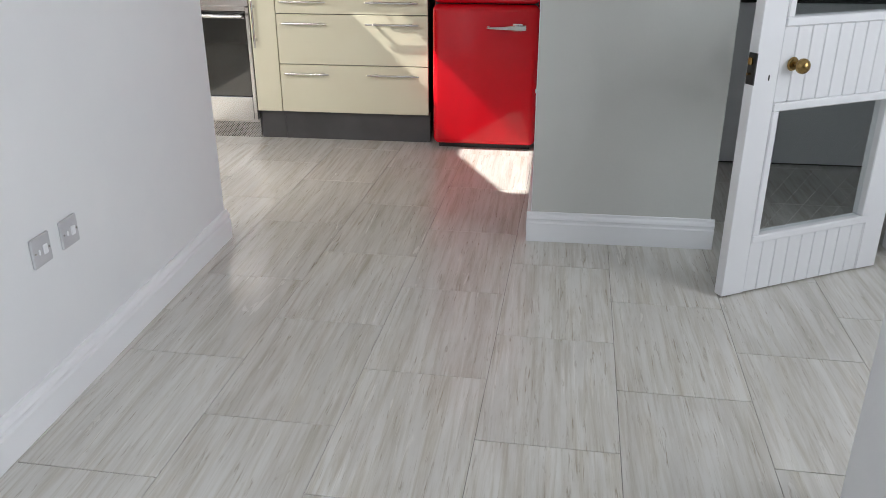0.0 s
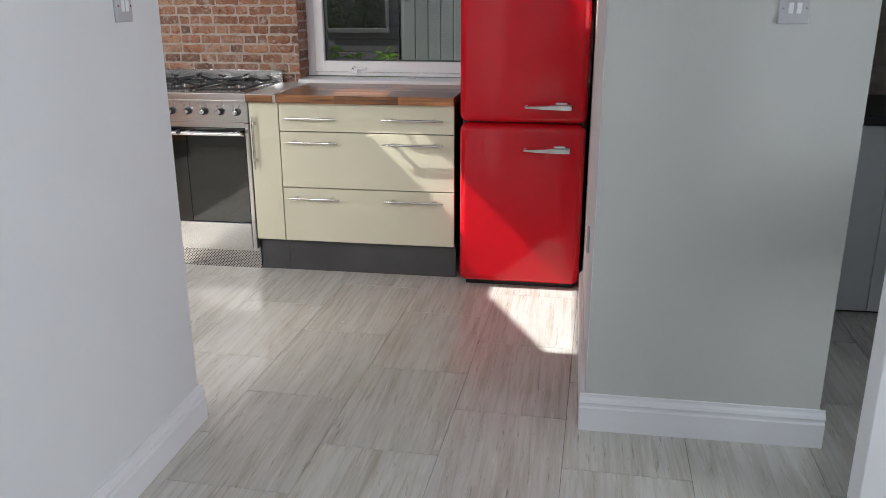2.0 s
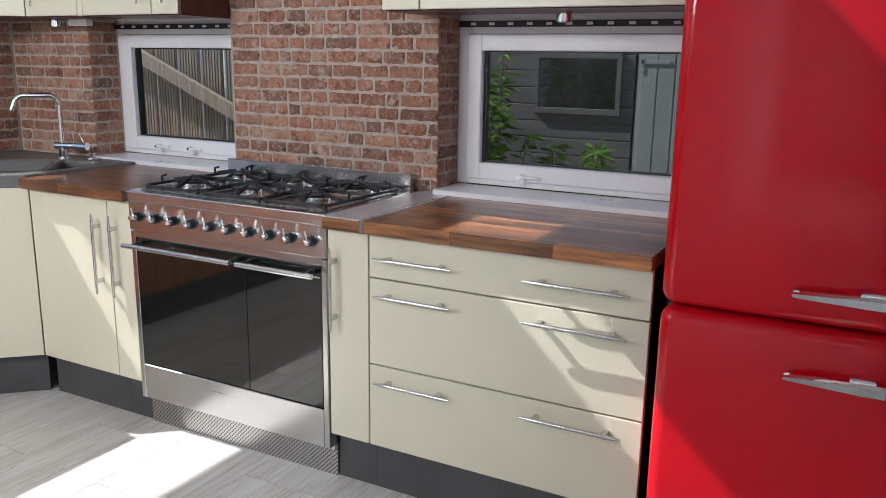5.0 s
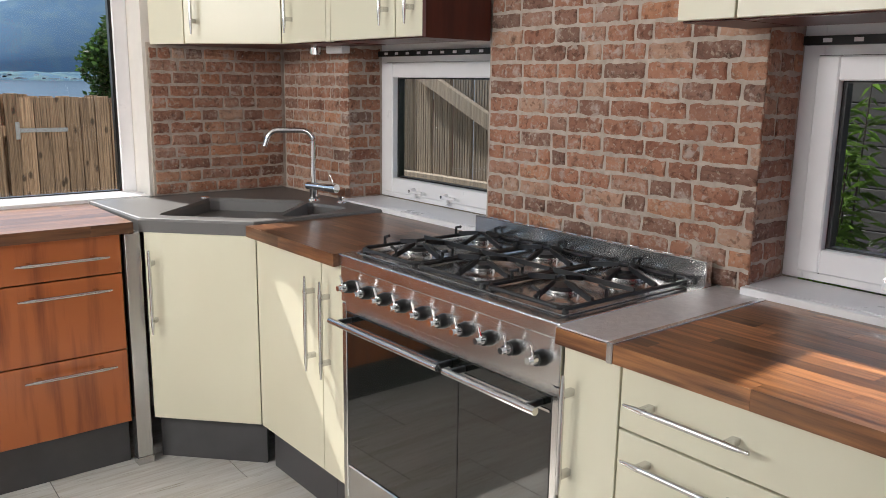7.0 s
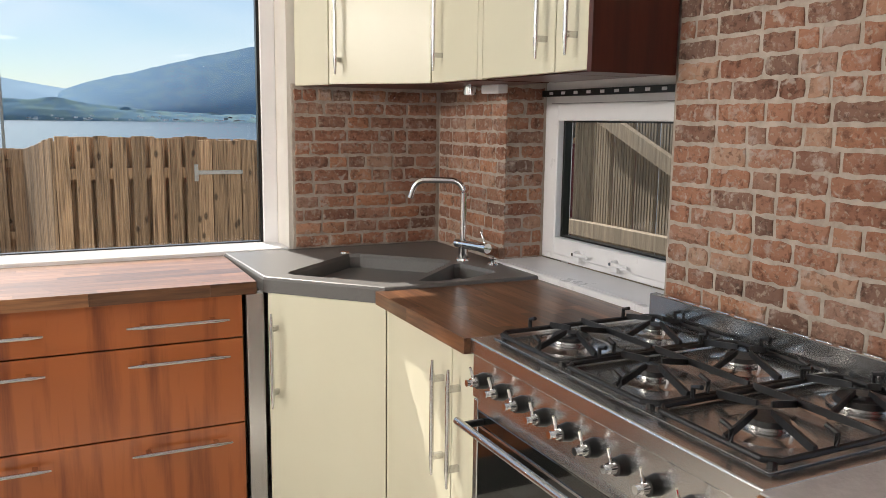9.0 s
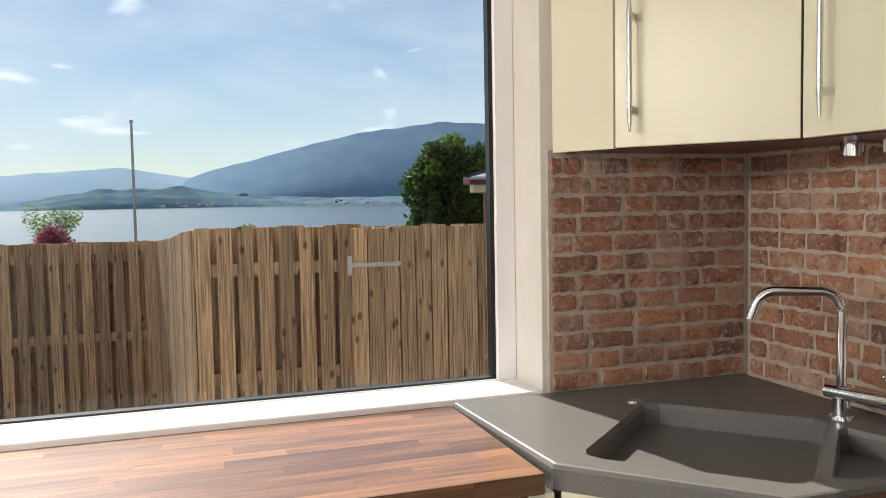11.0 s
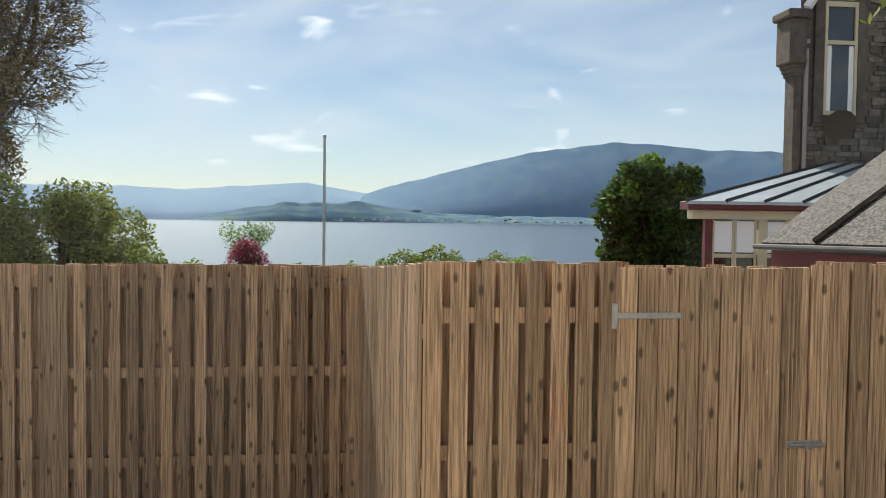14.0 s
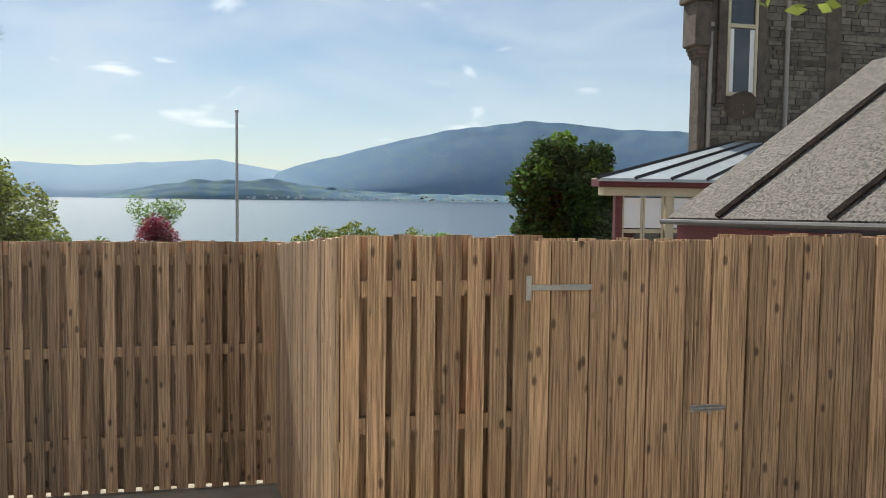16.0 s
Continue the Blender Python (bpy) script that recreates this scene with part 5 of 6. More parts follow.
for k in range(4):
    bm.faces.new((vs[0][k], vs[0][(k + 1) % 4], vs[1][(k + 1) % 4], vs[1][k]))
bm.faces.new(vs[0][::-1])
bm.faces.new(vs[1])
part("brace", bm, M_SCREEN, screen, "diagonal timber brace")
post = thing("white_post", (-6.22, 8.02, -0.4), "white painted timber post at the end of the screen fence", "post")
boxpart("post", (-0.035, 0.045, -0.04, 0.04, 0, 3.0), M_UPVC, post, bevel=0.003)
# added wall, white in place of sunlight, so the fence gaps show bright
boundary = thing("gap_backing", (-9.0, 9.6, -0.5), "white wall added behind the screen fence to brighten its gaps", "wall")
boxpart("wall", (0, 6.2, 0, 0.2, 0, 2.9), M_WALL, boundary, bevel=0.01)

# timber shed to the north with window and door
t = thing("garden_shed", (-2.4, 8.62, -0.4), "dark grey boarded shed with a window and a paler door", "shed")
for k in range(22):
    boxpart("weatherboard", (-1.3, 0.56, -0.004, 0.03, 0.02 + k * 0.11, 0.126 + k * 0.11), M_SHED, t, bevel=0.003)
boxpart("wall", (-1.3, 2.6, 0.03, 2.2, 0.0, 2.46), M_SHED, t)
w_ = boxpart("window", (-0.08, 0.45, -0.02, -0.004, 1.54, 1.86), M_GLASSBLACK, t, label="dark glass shed window")
bm = bmesh.new()
for a in ((-0.11, 0.48, 1.5, 1.54), (-0.11, 0.48, 1.86, 1.9), (-0.11, -0.08, 1.54, 1.86), (0.45, 0.48, 1.54, 1.86)):
    box(bm, a[0], a[1], -0.03, -0.004, a[2], a[3], bevel=0.002)
part("window_frame", bm, M_SHED, w_)
d_ = boxpart("door", (0.58, 1.38, -0.01, 0.03, 0.03, 2.05), M_DOORG, t, label="pale grey green shed door")
bm = bmesh.new()
for k in range(7):
    box(bm, 0.6 + k * 0.11, 0.7 + k * 0.11, -0.014, -0.0095, 0.05, 2.03, bevel=0.002)
part("board", bm, M_DOORG, d_)
bm = bmesh.new()
box(bm, 0.6, 0.78, -0.02, -0.014, 1.83, 1.855)
box(bm, 0.6, 0.62, -0.02, -0.014, 1.78, 1.87)
part("hinge", bm, M_GALV, d_, "galvanised shed hinge")


def leaves(bm, centre, radius, count, size, rnd, squash=(1, 1, 1), narrow=0.5, shell=0.4):
    """Scatters small bent leaves through an uneven ball."""
    c = Vector(centre)
    for _ in range(count):
        v = Vector((rnd.gauss(0, 1), rnd.gauss(0, 1), rnd.gauss(0, 1))).normalized()
        r = radius * (shell + (1 - shell) * rnd.random() ** 0.5)
        r *= 1 + 0.35 * noise.noise(v * 2.3 + c)
        p = c + Vector((v.x * squash[0], v.y * squash[1], v.z * squash[2])) * r
        a = Vector((rnd.gauss(0, 1), rnd.gauss(0, 1), rnd.gauss(0, 0.6))).normalized()
        b = a.cross(Vector((rnd.gauss(0, 1), rnd.gauss(0, 1), rnd.gauss(0, 1)))).normalized()
        s = size * rnd.uniform(0.6, 1.3)
        v0, v1, v2, v3 = (bm.verts.new(q) for q in (p - a * s, p + b * s * narrow, p + a * s, p - b * s * narrow))
        bm.faces.new((v0, v1, v2))
        bm.faces.new((v0, v2, v3))


def sticks(name, lines, material, parent, label=""):
    """Three-sided twigs as one mesh; lines of (from, to, thickness there, thickness here)."""
    verts, faces = [], []
    for a, b, r0, r1 in lines:
        d = (b - a).normalized()
        u = d.orthogonal().normalized()
        v = d.cross(u)
        k = len(verts)
        for p, r in ((a, r0), (b, r1)):
            verts += [tuple(p + (u * math.cos(j * math.tau / 3) + v * math.sin(j * math.tau / 3)) * r) for j in range(3)]
        faces += [(k + j, k + (j + 1) % 3, k + 3 + (j + 1) % 3, k + 3 + j) for j in range(3)]
    me = bpy.data.meshes.new(name)
    me.from_pydata(verts, [], faces)
    me.materials.append(material)
    ob = new(name, me)
    ob.parent = parent
    ob["kind"] = "stuff"
    return tagged(ob, label) if label else ob


def tree(name, at, clumps, leaf_mat, label, seed, leaf=0.06, per=900, trunk_r=0.12, category="tree", twig_count=0, height=None, narrow=0.5):
    """Tapered trunk, limbs to every clump, crown of small leaves. Clumps: (x, y, z, radius) about the foot."""
    rnd = random.Random(seed)
    t = thing(name, at, label, category)
    bm, lines = bmesh.new(), []
    top = height or max(c[2] for c in clumps) * 0.6
    rod(bm, (0, 0, 0), (0, 0, top), trunk_r, trunk_r * 0.5, seg=10)
    for c in clumps:
        k = rnd.uniform(0.35, 0.95)
        s, e = Vector((0, 0, top * k)), Vector(c[:3])
        m = s.lerp(e, 0.5) + Vector((rnd.uniform(-1, 1), rnd.uniform(-1, 1), 0.5)) * 0.1 * (e - s).length
        rod(bm, s, m, trunk_r * 0.4, trunk_r * 0.25, seg=6)
        rod(bm, m, e, trunk_r * 0.25, trunk_r * 0.08, seg=6)
        for _ in range(twig_count):
            p = m.lerp(e, rnd.random())
            for _s in range(3):
                q = p + Vector((rnd.gauss(0, 0.35), rnd.gauss(0, 0.55), rnd.gauss(0.1, 0.35))) * c[3]
                lines.append((p, q, 0.009, 0.003))
                p = q
    part("trunk", bm, M_BARK, t)
    if lines:
        sticks("twigs", lines, M_BARK, t)
    bm = bmesh.new()
    for c in clumps:
        leaves(bm, c[:3], c[3], int(per * 1.5 * c[3] ** 1.5) + 30, leaf, rnd, narrow=narrow)
    cr = part("crown", bm, leaf_mat, t)
    cr["kind"] = "stuff"
    return t


def clumps(seed, n, size, r0, r1):
    rnd = random.Random(seed)
    out = []
    while len(out) < n:
        x, y, z = (rnd.uniform(-1, 1) for _ in range(3))
        if x * x + y * y + z * z < 1:
            out.append((x * size[0], y * size[1], size[3] + z * size[2], rnd.uniform(r0, r1)))
    return out


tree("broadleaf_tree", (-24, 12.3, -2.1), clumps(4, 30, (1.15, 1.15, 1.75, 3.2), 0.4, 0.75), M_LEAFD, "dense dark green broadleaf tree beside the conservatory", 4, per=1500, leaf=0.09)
# second crown on the same tree: lighter leaf colour stands for sun on its top
tree("broadleaf_tree", (-24.2, 12.4, -2.1), clumps(14, 34, (1.2, 1.35, 1.25, 4.0), 0.22, 0.42), M_LEAF, "lighter leaves painted as the sunlit top of the broadleaf tree", 14, per=1100, leaf=0.09)
tree("shrub", (-13.2, 7.4, -1.1), [(0, 0, 1.2, 0.16), (0.1, -0.1, 1.55, 0.13), (0, 0.12, 1.8, 0.1), (-0.1, 0.2, 1.5, 0.12), (0.1, 0.05, 2.05, 0.08)], M_LEAFY, "slender yellow green shrub behind the fence", 5, per=2500, leaf=0.035, trunk_r=0.02, category="shrub", narrow=0.25)
tree("bush", (-16, 0.0, -1.3), clumps(6, 60, (1.4, 1.35, 1.45, 1.95), 0.2, 0.5), M_LEAFY, "big loose green bush in the garden", 6, per=4200, leaf=0.034, category="bush", twig_count=2)
tree("bush", (-15, -1.9, -1.3), clumps(16, 20, (1.0, 1.2, 1.4, 1.7), 0.3, 0.6), M_LEAFD, "dark green bush in the garden", 16, per=3600, leaf=0.04, category="bush")
tree("bush", (-14.6, 0.55, -1.3), clumps(26, 16, (0.5, 0.8, 0.6, 1.5), 0.2, 0.35), M_LEAFB, "low russet and olive bush before a green one", 26, per=3600, leaf=0.03, category="bush")
bare = tree("bare_tree", (-18, -2.3, -1.5), clumps(7, 60, (1.4, 1.95, 2.7, 6.3), 0.35, 0.6), M_LEAFB, "tall brown tree with thin half-bare twigs", 7, per=2300, leaf=0.036, trunk_r=0.2, height=5.0, twig_count=16)
rnd = random.Random(77)
lines = []
for c in clumps(17, 260, (1.4, 2.0, 2.7, 6.3), 0.3, 0.3):
    out = Vector((c[0], c[1], (c[2] - 6.3) * 0.7)).normalized()
    for _ in range(6):
        p = Vector(c[:3])
        d = (out + Vector((rnd.gauss(0, 0.5), rnd.gauss(0, 0.5), rnd.gauss(0, 0.4)))).normalized()
        for step in range(4):
            q = p + d * rnd.uniform(0.08, 0.17)
            lines.append((p, q, 0.008 - 0.0014 * step, 0.0066 - 0.0014 * step))
            for _s in range(2):
                e = (d + Vector((rnd.gauss(0, 0.6), rnd.gauss(0, 0.6), rnd.gauss(0.2, 0.4)))).normalized()
                lines.append((q, q + e * rnd.uniform(0.08, 0.18), 0.0045, 0.002))
            p, d = q, (d + Vector((rnd.gauss(0, 0.2), rnd.gauss(0, 0.2), rnd.gauss(0.08, 0.18)))).normalized()
sticks("fine_twigs", lines, M_BARK, bare, "thin bare brown twigs")
tree("maple_shrub", (-20, 2.35, -2.0), clumps(8, 8, (0.3, 0.5, 0.2, 2.75), 0.18, 0.28), M_LEAFR, "low dark red maple shrub", 8, per=2600, leaf=0.03, trunk_r=0.04, category="shrub")
tree("small_tree", (-22, 2.0, -2.0), clumps(9, 10, (0.3, 0.5, 0.35, 3.2), 0.15, 0.25), M_LEAF, "small airy tree near the shore", 9, per=900, leaf=0.03, trunk_r=0.04, twig_count=4)
for i, (x, y, top, m_) in enumerate(((-19, 5.3, 0.9, M_LEAFY), (-19, 5.9, 0.98, M_LEAFY), (-18, 6.9, 0.9, M_LEAFY), (-17.5, 7.3, 0.85, M_LEAF), (-19, 3.3, 0.6, M_LEAFD),
                                     (-18.5, 1.5, 0.7, M_LEAF), (-18.5, 0.9, 0.75, M_LEAFD), (-19.5, 4.3, 0.62, M_LEAF), (-17.5, 2.6, 0.65, M_LEAF))):
    tree("shrub", (x, y, -1.7), [(dx, dy, top + 1.7 - 0.22 - dz, 0.3) for dx, dy, dz in ((0, 0, 0), (0.1, 0.32, 0.12), (-0.1, -0.34, 0.15))], m_, "rounded garden shrub above the fence top", 30 + i,
         per=2400, leaf=0.035, trunk_r=0.03, category="shrub")
# willow-leaved shrub outside the wide window
rnd = random.Random(5)
t = thing("narrow_leaved_shrub", (-2.3, 7.35, -0.4), "shrub with long narrow green leaves outside the window", "shrub")
bm, bl = bmesh.new(), bmesh.new()
for k in range(46):
    p = Vector((rnd.uniform(-0.4, 0.1) if k % 3 else rnd.uniform(0.2, 0.55), rnd.uniform(-0.25, 0.25), 0.0))
    tip = Vector((p.x * 1.25 + rnd.uniform(-0.12, 0.12), p.y, rnd.uniform(1.3, 1.98) if p.x < 0.12 else rnd.uniform(1.0, 1.45)))
    rod(bm, p, tip, 0.006, 0.003, seg=5)
    for j in range(130):
        q = p.lerp(tip, rnd.uniform(0.45, 1.0))
        d = Vector((rnd.gauss(0, 1), rnd.gauss(0, 1), rnd.uniform(-0.5, 0.9))).normalized()
        s = d.cross(Vector((rnd.gauss(0, 1), rnd.gauss(0, 1), 0.4))).normalized() * 0.003
        L = rnd.uniform(0.07, 0.14)
        m1 = q + d * L * 0.5
        e = q + d * L - Vector((0, 0, 0.03))
        v = [bl.verts.new(c) for c in (q, m1 + s, e, m1 - s)]
        bl.faces.new((v[0], v[1], v[2]))
        bl.faces.new((v[0], v[2], v[3]))
part("stem", bm, M_BARK, t)
part("foliage", bl, M_LEAF, t)["kind"] = "stuff"

# flag mast
t = thing("flag_mast", (-22.3, 3.7, -2.0), "grey metal flag mast beyond the garden", "mast")
bm = bmesh.new()
rod(bm, (0, 0, 0), (0, 0, 5.35), 0.042, 0.028, seg=12)
bmesh.ops.create_uvsphere(bm, u_segments=10, v_segments=8, radius=0.045, matrix=Matrix.Translation((0, 0, 5.38)))
part("pole", bm, M_GALV, t, smooth=True)

# outbuilding with a felt roof; eave A-B faces the garden
t = thing("outbuilding", (-11.0, 8.17, -0.8), "dark red boarded outbuilding under a gritty felt roof", "outbuilding")
bm = bmesh.new()
u, v = Vector((3.8, 0.34, 0.06)), Vector((0.15, 2.15, 1.62))
o = Vector((0, 0, 2.15))
n_ = u.cross(v).normalized() * 0.05
q = [o, o + u, o + u + v, o + v]
lo, hi = [bm.verts.new(p - n_) for p in q], [bm.verts.new(p) for p in q]
for i in range(4):
    bm.faces.new((lo[i], lo[(i + 1) % 4], hi[(i + 1) % 4], hi[i]))
bm.faces.new(hi)
bm.faces.new(lo[::-1])
roof = part("roof", bm, M_FELT, t)
for f in (0.21, 0.56):
    bm = bmesh.new()
    rod(bm, o + u * f + n_ * 0.5, o + u * f + v + n_ * 0.5, 0.028, seg=4)
    part("batten", bm, M_BARK, roof, "dark roof batten")
bm = bmesh.new()
tube(bm, [o + Vector((-0.02, -0.05, -0.04)), o + u + Vector((0, -0.05, -0.04))], 0.026, 8)
part("gutter", bm, M_PLINTH, t, "grey plastic gutter")
bm = bmesh.new()
prism(bm, [(0.05, 0.08), (3.8, 0.42), (3.8, 4.2), (0.05, 4.1)], 0, 2.08)
part("wall", bm, M_DKRED, t)

# conservatory
t = thing("conservatory", (-15.6, 9.45, -1.2), "cream and red conservatory with white blinds and ribbed roof", "conservatory")
bm = bmesh.new()
prism(bm, [(-2.8, 2.2), (0, 0.25), (0, 4.6), (-2.8, 4.6)], 0, 2.3)
part("base_wall", bm, M_BUFF, t)
boxpart("eave_beam", (-0.1, 0.12, 0.0, 4.8, 2.79, 2.93), M_BUFF, t, bevel=0.01)
boxpart("fascia", (-0.1, 0.22, -0.12, 4.8, 2.93, 3.06), M_DKRED, t, bevel=0.01)
for k in range(5):
    y = 0.28 + k * 0.86
    boxpart("column", (-0.02, 0.09, y - 0.06, y + 0.06, 0, 2.8), M_DKRED if k == 0 else M_BUFF, t, bevel=0.008)
    if k < 4:
        for j in range(2):
            y0 = y + 0.07 + j * 0.36
            wdw = boxpart("window", (0.0, 0.03, y0, y0 + 0.35, 1.55, 2.78), M_GLASSBLACK, t)
            boxpart("blind", (0.031, 0.04, y0 + 0.03, y0 + 0.32, 2.28, 2.76), M_UPVC, wdw, label="white slatted blind")
            bm = bmesh.new()
            for a in ((y0, y0 + 0.03, 1.55, 2.78), (y0 + 0.32, y0 + 0.35, 1.55, 2.78), (y0 + 0.03, y0 + 0.32, 2.2, 2.26), (y0 + 0.03, y0 + 0.32, 1.55, 1.6)):
                box(bm, 0.031, 0.06, a[0], a[1], a[2], a[3])
            part("window_frame", bm, M_BUFF, wdw)
bm = bmesh.new()
q = [Vector((0.25, -0.15, 3.06)), Vector((0.25, 5.4, 3.06)), Vector((-2.9, 7.6, 3.92)), Vector((-2.9, 4.1, 3.92))]
lo, hi = [bm.verts.new(p - Vector((0, 0, 0.05))) for p in q], [bm.verts.new(p) for p in q]
for i in range(4):
    bm.faces.new((lo[i], lo[(i + 1) % 4], hi[(i + 1) % 4], hi[i]))
bm.faces.new(hi)
bm.faces.new(lo[::-1])
roof = part("roof", bm, M_LEAD, t)
for k in range(10):
    f = k / 9
    bm = bmesh.new()
    rod(bm, q[0].lerp(q[1], f), q[3].lerp(q[2], f), 0.035, seg=4)
    part("roof_bar", bm, M_IRON, roof)

# stone house
t = thing("stone_house", (-18.6, 12.77, -1.4), "tall dark stone house with sandstone corners and sash windows", "house")
bm = bmesh.new()
prism(bm, [(-0.03, 0.15), (-8, 5.8), (-8, 14), (-0.03, 14)], 0, 11)
part("wall", bm, M_STONE, t)
rnd = random.Random(21)
bm = bmesh.new()
holes = [(0.62, 1.3, 5.05, 7.3)]
z = 3.4
while z < 9.2:
    h = rnd.uniform(0.07, 0.15)
    y = 0.3
    while y < 6.0:
        w = rnd.uniform(0.14, 0.42)
        if not any(y + w > a - 0.18 and y < b + 0.18 and z + h > c - 0.2 and z < d + 0.25 for a, b, c, d in holes):
            box(bm, -0.04, rnd.uniform(0.0, 0.025), y + 0.008, y + w - 0.008, z + 0.006, z + h - 0.006)
        y += w
    z += h
st = part("stones", bm, M_STONE, t)
st["kind"] = "stuff"
boxpart("corner_shaft", (-0.3, 0.08, 0.0, 0.17, 0, 6.3), M_SANDST, t, bevel=0.03)
bm = bmesh.new()
for k, (zz, g) in enumerate(((5.78, 0.02), (5.85, 0.06), (5.93, 0.1), (6.0, 0.14))):
    box(bm, -0.3, 0.08 + g, -0.02 - g, 0.17, zz, zz + 0.1, bevel=0.02)
box(bm, -0.3, 0.25, -0.2, 0.14, 6.0, 6.86, bevel=0.03)
box(bm, -0.35, 0.31, -0.27, 0.2, 6.86, 7.02, bevel=0.03)
bm2 = bmesh.new()
rod(bm2, (0.1, 0.2, 7.08), (0.1, 2.4, 10.2), 0.09, seg=4)
part("gable_coping", bm2, M_UPVC, t, "pale gable coping")
part("corbelled_turret", bm, M_SANDST, t, "corbelled sandstone corner block")
w_ = boxpart("window", (-0.02, 0.01, 0.66, 1.26, 5.1, 7.2), M_GLASSBLACK, t, label="white framed sash window")
bm = bmesh.new()
for a in ((0.62, 0.68, 5.05, 7.25), (1.24, 1.3, 5.05, 7.25), (0.68, 1.24, 5.05, 5.13), (0.68, 1.24, 7.15, 7.25), (0.68, 1.24, 6.42, 6.5)):
    box(bm, 0.0, 0.05, a[0], a[1], a[2], a[3], bevel=0.004)
part("window_frame", bm, M_BUFF, w_)
for y0, y1 in ((0.68, 0.78), (1.14, 1.24)):
    boxpart("curtain", (0.011, 0.016, y0, y1, 5.14, 6.4), M_UPVC, w_, label="pale net curtain")
bm = bmesh.new()
for a in ((0.42, 0.61, 4.9, 7.5), (1.31, 1.5, 4.9, 7.5), (0.42, 1.5, 7.51, 7.8), (0.38, 1.54, 4.82, 4.89)):
    box(bm, -0.02, 0.045, a[0], a[1], a[2], a[3], bevel=0.01)
part("window_surround", bm, M_SANDST, t)
boxpart("quoin_strip", (-0.02, 0.03, 2.9, 3.25, 0, 9), M_SANDST, t, bevel=0.01)
for y, zt in ((0.22, 6.3), (1.95, 7.6)):
    bm = bmesh.new()
    rod(bm, (0.09, y, 0), (0.09, y, zt), 0.045, seg=10)
    for k in range(5):
        rod(bm, (0.09, y, 1.2 + k * 1.3), (0.09, y, 1.28 + k * 1.3), 0.06, seg=10)
    part("downpipe", bm, M_PIPE, t, "grey cast downpipe", smooth=True)
bm = bmesh.new()
rod(bm, (0.3, 0.83, 4.82), (0.34, 0.78, 4.84), 0.26, 0.3, seg=24)
rod(bm, (0.05, 0.86, 4.6), (0.3, 0.84, 4.75), 0.02, seg=6)
part("satellite_dish", bm, M_BARK, t, "dark satellite dish")
# small overhanging branch near the window
t = thing("leafy_branch", (-6.9, 6.5, -0.75), "thin tree with bright leaves by the house corner", "tree")
bm, bl = bmesh.new(), bmesh.new()
rnd = random.Random(31)
rod(bm, (0.3, 0.9, 0), (0.2, 0.75, 3.6), 0.05, 0.03, seg=8)
for k in range(9):
    p = Vector((0.2, 0.7, 3.3 + rnd.uniform(-0.1, 0.5)))
    for j in range(5):
        q = p + Vector((rnd.uniform(-0.1, 0.1), -rnd.uniform(0.05, 0.28), rnd.uniform(-0.06, 0.1)))
        rod(bm, p, q, 0.008, 0.005, seg=5)
        leaves(bl, q, 0.1, 7, 0.045, rnd)
        p = q
part("trunk", bm, M_BARK, t)
part("crown", bl, M_LEAFY, t)["kind"] = "stuff"


# ---- pieces of the setting: floor tiles and bricks ----
def shared(name, bm, material):
    bmesh.ops.recalc_face_normals(bm, faces=bm.faces)
    me = bpy.data.meshes.new(name)
    bm.to_mesh(me)
    bm.free()
    me.materials.append(material)
    return me


TX, TY, TILE_TURN = 0.3955, 0.598, radians(-1.7)
bm = bmesh.new()
box(bm, -TX / 2 + 0.0006, TX / 2 - 0.0006, -TY / 2 + 0.0016, TY / 2 - 0.0016, -0.006, 0.0)
es = [e for e in bm.edges if all(v.co.z > -0.001 for v in e.verts)]
bmesh.ops.bevel(bm, geom=es, offset=0.0008, segments=1, affect="EDGES")
tile_me = shared("tile", bm, M_TILE)
across = Vector((math.cos(TILE_TURN), math.sin(TILE_TURN), 0))
along = Vector((-across.y, across.x, 0))
for i in range(-11, 10):
    for k in range(-12, 7):
        p = Vector((-0.722, 3.547, 0)) + across * (i + 0.5) * TX + along * (k + 0.5 + (0.48 if i % 2 else 0)) * TY
        if p.y > 6.3 or (p.x < -1.9 and p.y < 1.7) or p.y < -2.3 or not -4.5 < p.x < 2.4:
            continue
        o = new("tile", tile_me)
        o.location, o.rotation_euler.z = p, TILE_TURN
        o.parent = floor

COURSE = 0.0525


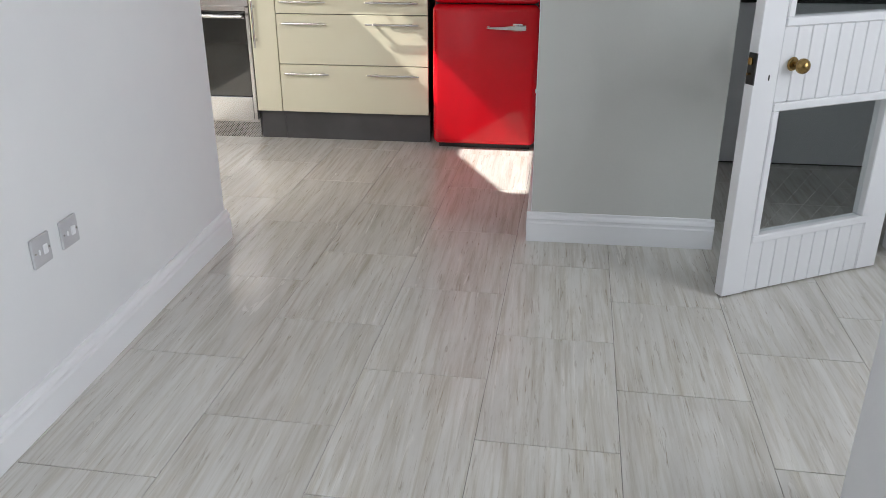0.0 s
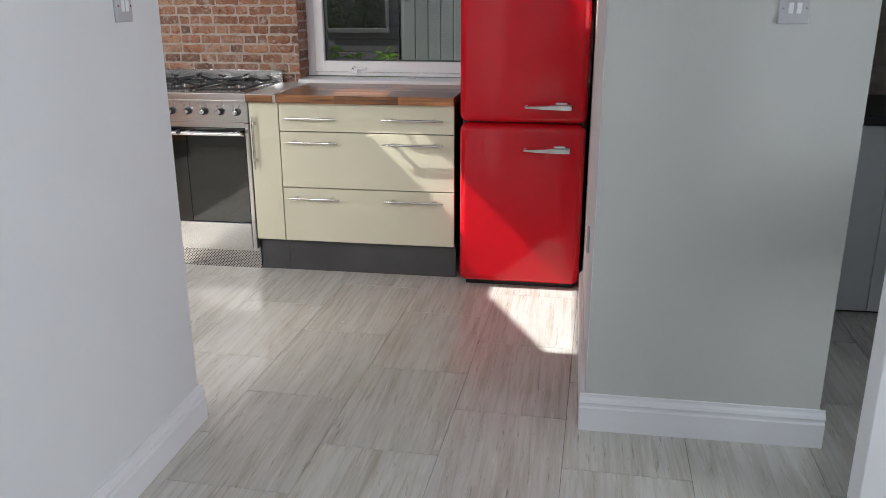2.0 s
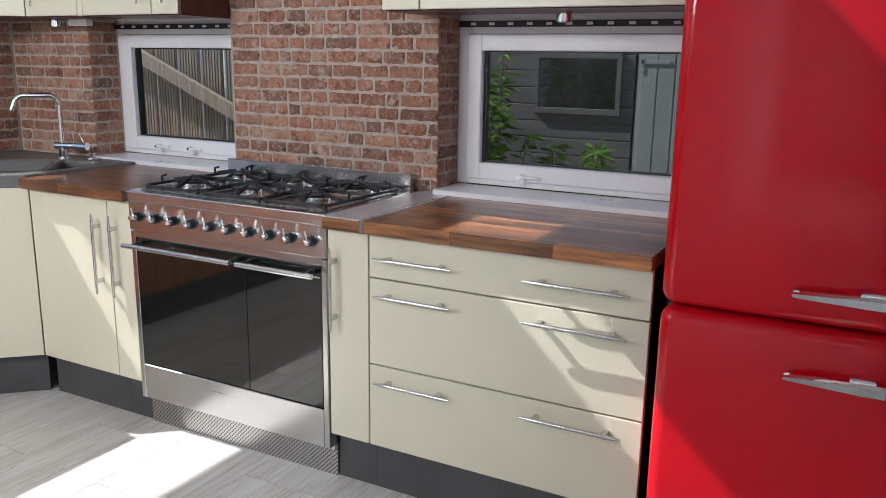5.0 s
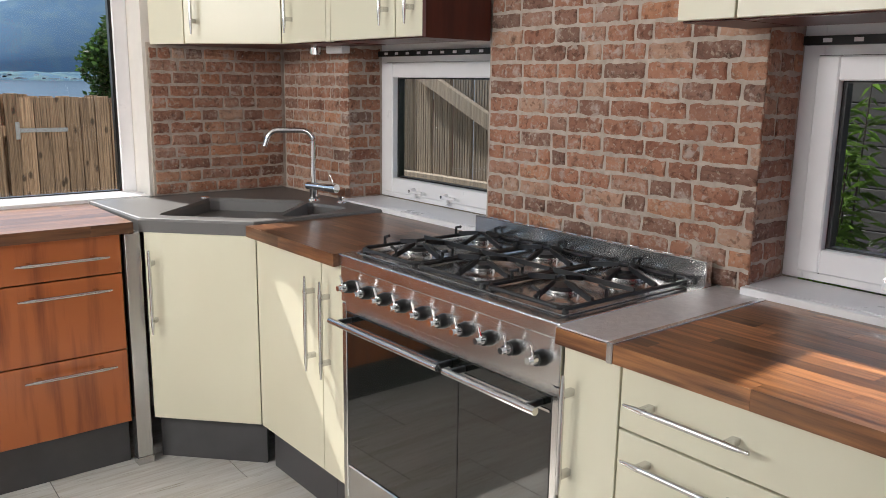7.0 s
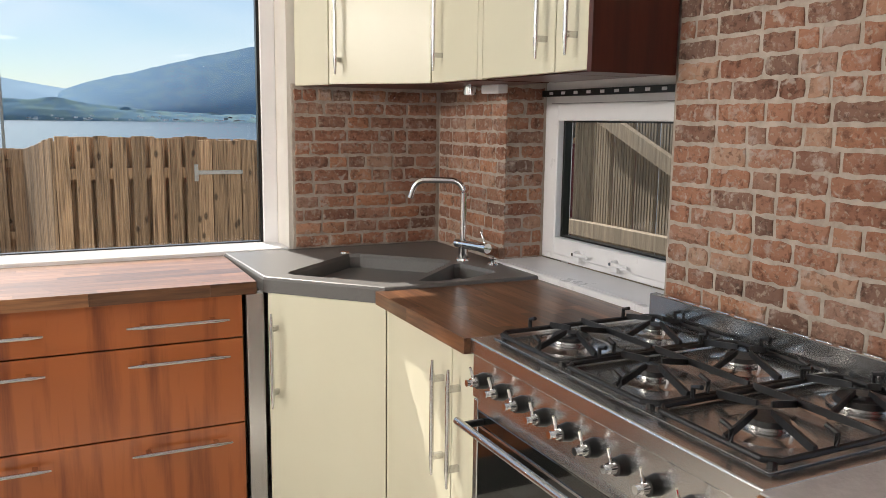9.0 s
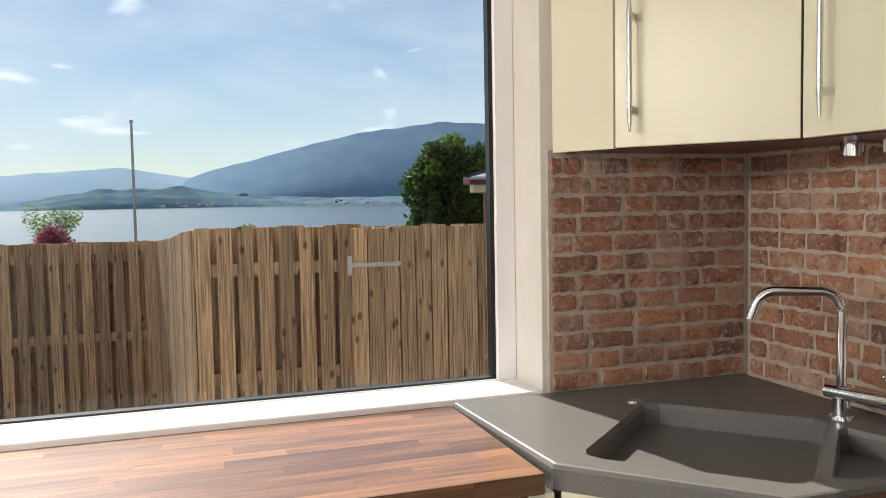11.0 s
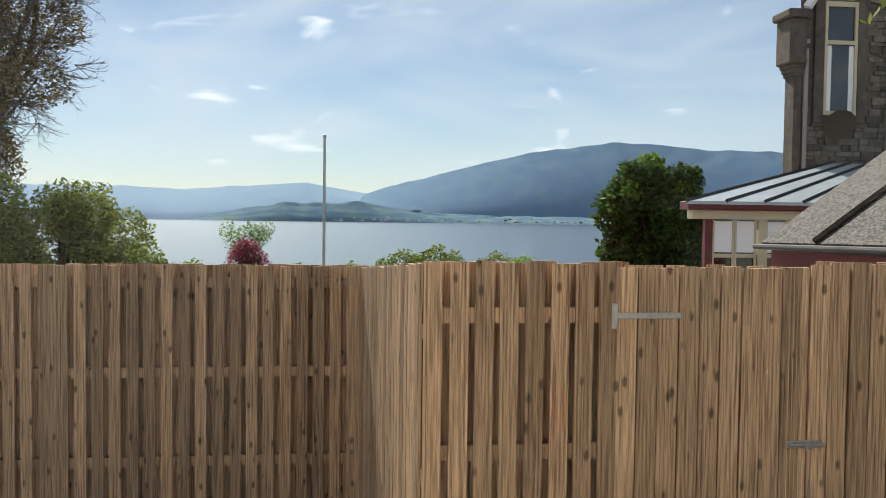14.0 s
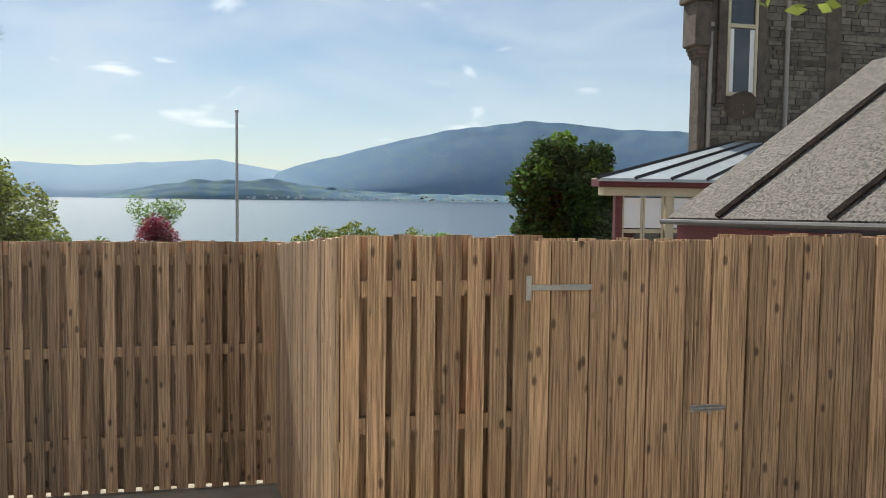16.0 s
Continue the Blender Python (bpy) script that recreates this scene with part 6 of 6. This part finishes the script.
def brick_mesh(length, seed):
    """A worn brick slip: uneven outline, proud middle, rounded arris; face to -y, centred."""
    rnd = random.Random(seed)
    bm = bmesh.new()
    h = COURSE - 0.0105
    n = max(4, int(length / 0.015))
    ring = [(-length / 2 + length * i / n, -h / 2) for i in range(n)] + [(length / 2, -h / 2 + h * i / 2) for i in range(2)] \
        + [(length / 2 - length * i / n, h / 2) for i in range(n)] + [(-length / 2, h / 2 - h * i / 2) for i in range(2)]
    rows = []
    jit = []
    for x, z in ring:
        corner = abs(abs(x) - length / 2) < 1e-5 and abs(abs(z) - h / 2) < 1e-5
        pull = rnd.uniform(0.0, 0.003) if corner else 0.0
        jit.append((rnd.uniform(-0.002, 0.002) - pull * (1 if x > 0 else -1), rnd.uniform(-0.0032, 0.003) - pull * 0.7 * (1 if z > 0 else -1)))
    for k, y in ((1.0, 0.006), (1.0, 0.0015), (0.0, -0.0015)):
        rows.append([bm.verts.new(((x + jx) - (0.004 if k == 0 else 0) * (1 if x > 0 else -1), y + (rnd.uniform(-0.0015, 0.0015) if k == 0 else 0),
                                   (z + jz) * (1.0 if k else 0.5))) for (x, z), (jx, jz) in zip(ring, jit)])
    for a, b in zip(rows, rows[1:]):
        for i in range(len(ring)):
            bm.faces.new((a[i], a[(i + 1) % len(ring)], b[(i + 1) % len(ring)], b[i]))
    bm.faces.new(rows[-1])
    return shared("brick", bm, M_BRICK)


LENGTHS = (0.062, 0.078, 0.1, 0.12, 0.138, 0.152)
BRICKS = {L: [brick_mesh(L - 0.0095, int(L * 1000) + s) for s in range(5)] for L in LENGTHS}


def brick_field(a, b, z0, z1, turn, parent, seed):
    """Lays bricks from a to b (plan points), between two heights, faces turned by that angle from -y."""
    rnd = random.Random(seed)
    a, b = Vector(a), Vector(b)
    L = (b - a).length
    d = (b - a) / L
    z = z0
    while z < z1 - 0.03:
        x = 0.0
        first = rnd.choice(LENGTHS)
        while x < L - 0.02:
            rest = L - x
            want = first if x == 0 else (rnd.choice((0.138, 0.152, 0.12)) if rnd.random() < 0.62 else rnd.choice((0.062, 0.078, 0.1)))
            k = min(LENGTHS, key=lambda c: abs(c - min(want, rest)))
            if k > rest + 0.001:
                scale = rest / k
            elif rest - k < 0.03:
                scale = rest / k
            else:
                scale = 1.0
            w = k * scale
            c = a + d * (x + w / 2)
            o = new("brick", rnd.choice(BRICKS[k]))
            o.location = (c.x, c.y, z + COURSE / 2 + rnd.uniform(-0.0012, 0.0012))
            o.rotation_euler = (0, 0, radians(turn) + rnd.uniform(-0.008, 0.008))
            o.scale = (scale, 1, 1)
            o.parent = parent
            x += w
        z += COURSE


FY = BRICKY + 0.008
brick_field((W1X1 + 0.005, FY), (W2X0 + 0.009, FY), 0.94, CEIL, 0, wall_north, 1)
brick_field((LEFTX + 0.02, FY), (W1X0 + 0.009, FY), 0.955, 1.62, 0, wall_north, 2)
# returns into the window recesses
brick_field((W1X0 + 0.004, FY + 0.002), (W1X0 + 0.004, GLASSY - 0.025), SILLZ + 0.006, HEADZ - 0.02, 90, wall_north, 3)
brick_field((W2X0 + 0.004, FY + 0.002), (W2X0 + 0.004, GLASSY - 0.025), SILLZ + 0.006, HEADZ - 0.02, 90, wall_north, 4)
# on the sea wall beside the sink
mortar = sbox("brick_bed", (LEFTX, LEFTX + 0.012, 5.445, BRICKY + 0.01, 0.955, 1.6), M_MORTAR, "mortar bed beside the sink", "wall")
brick_field((LEFTX + 0.016, BRICKY), (LEFTX + 0.016, 5.45), 0.955, 1.6, 90, mortar, 5)
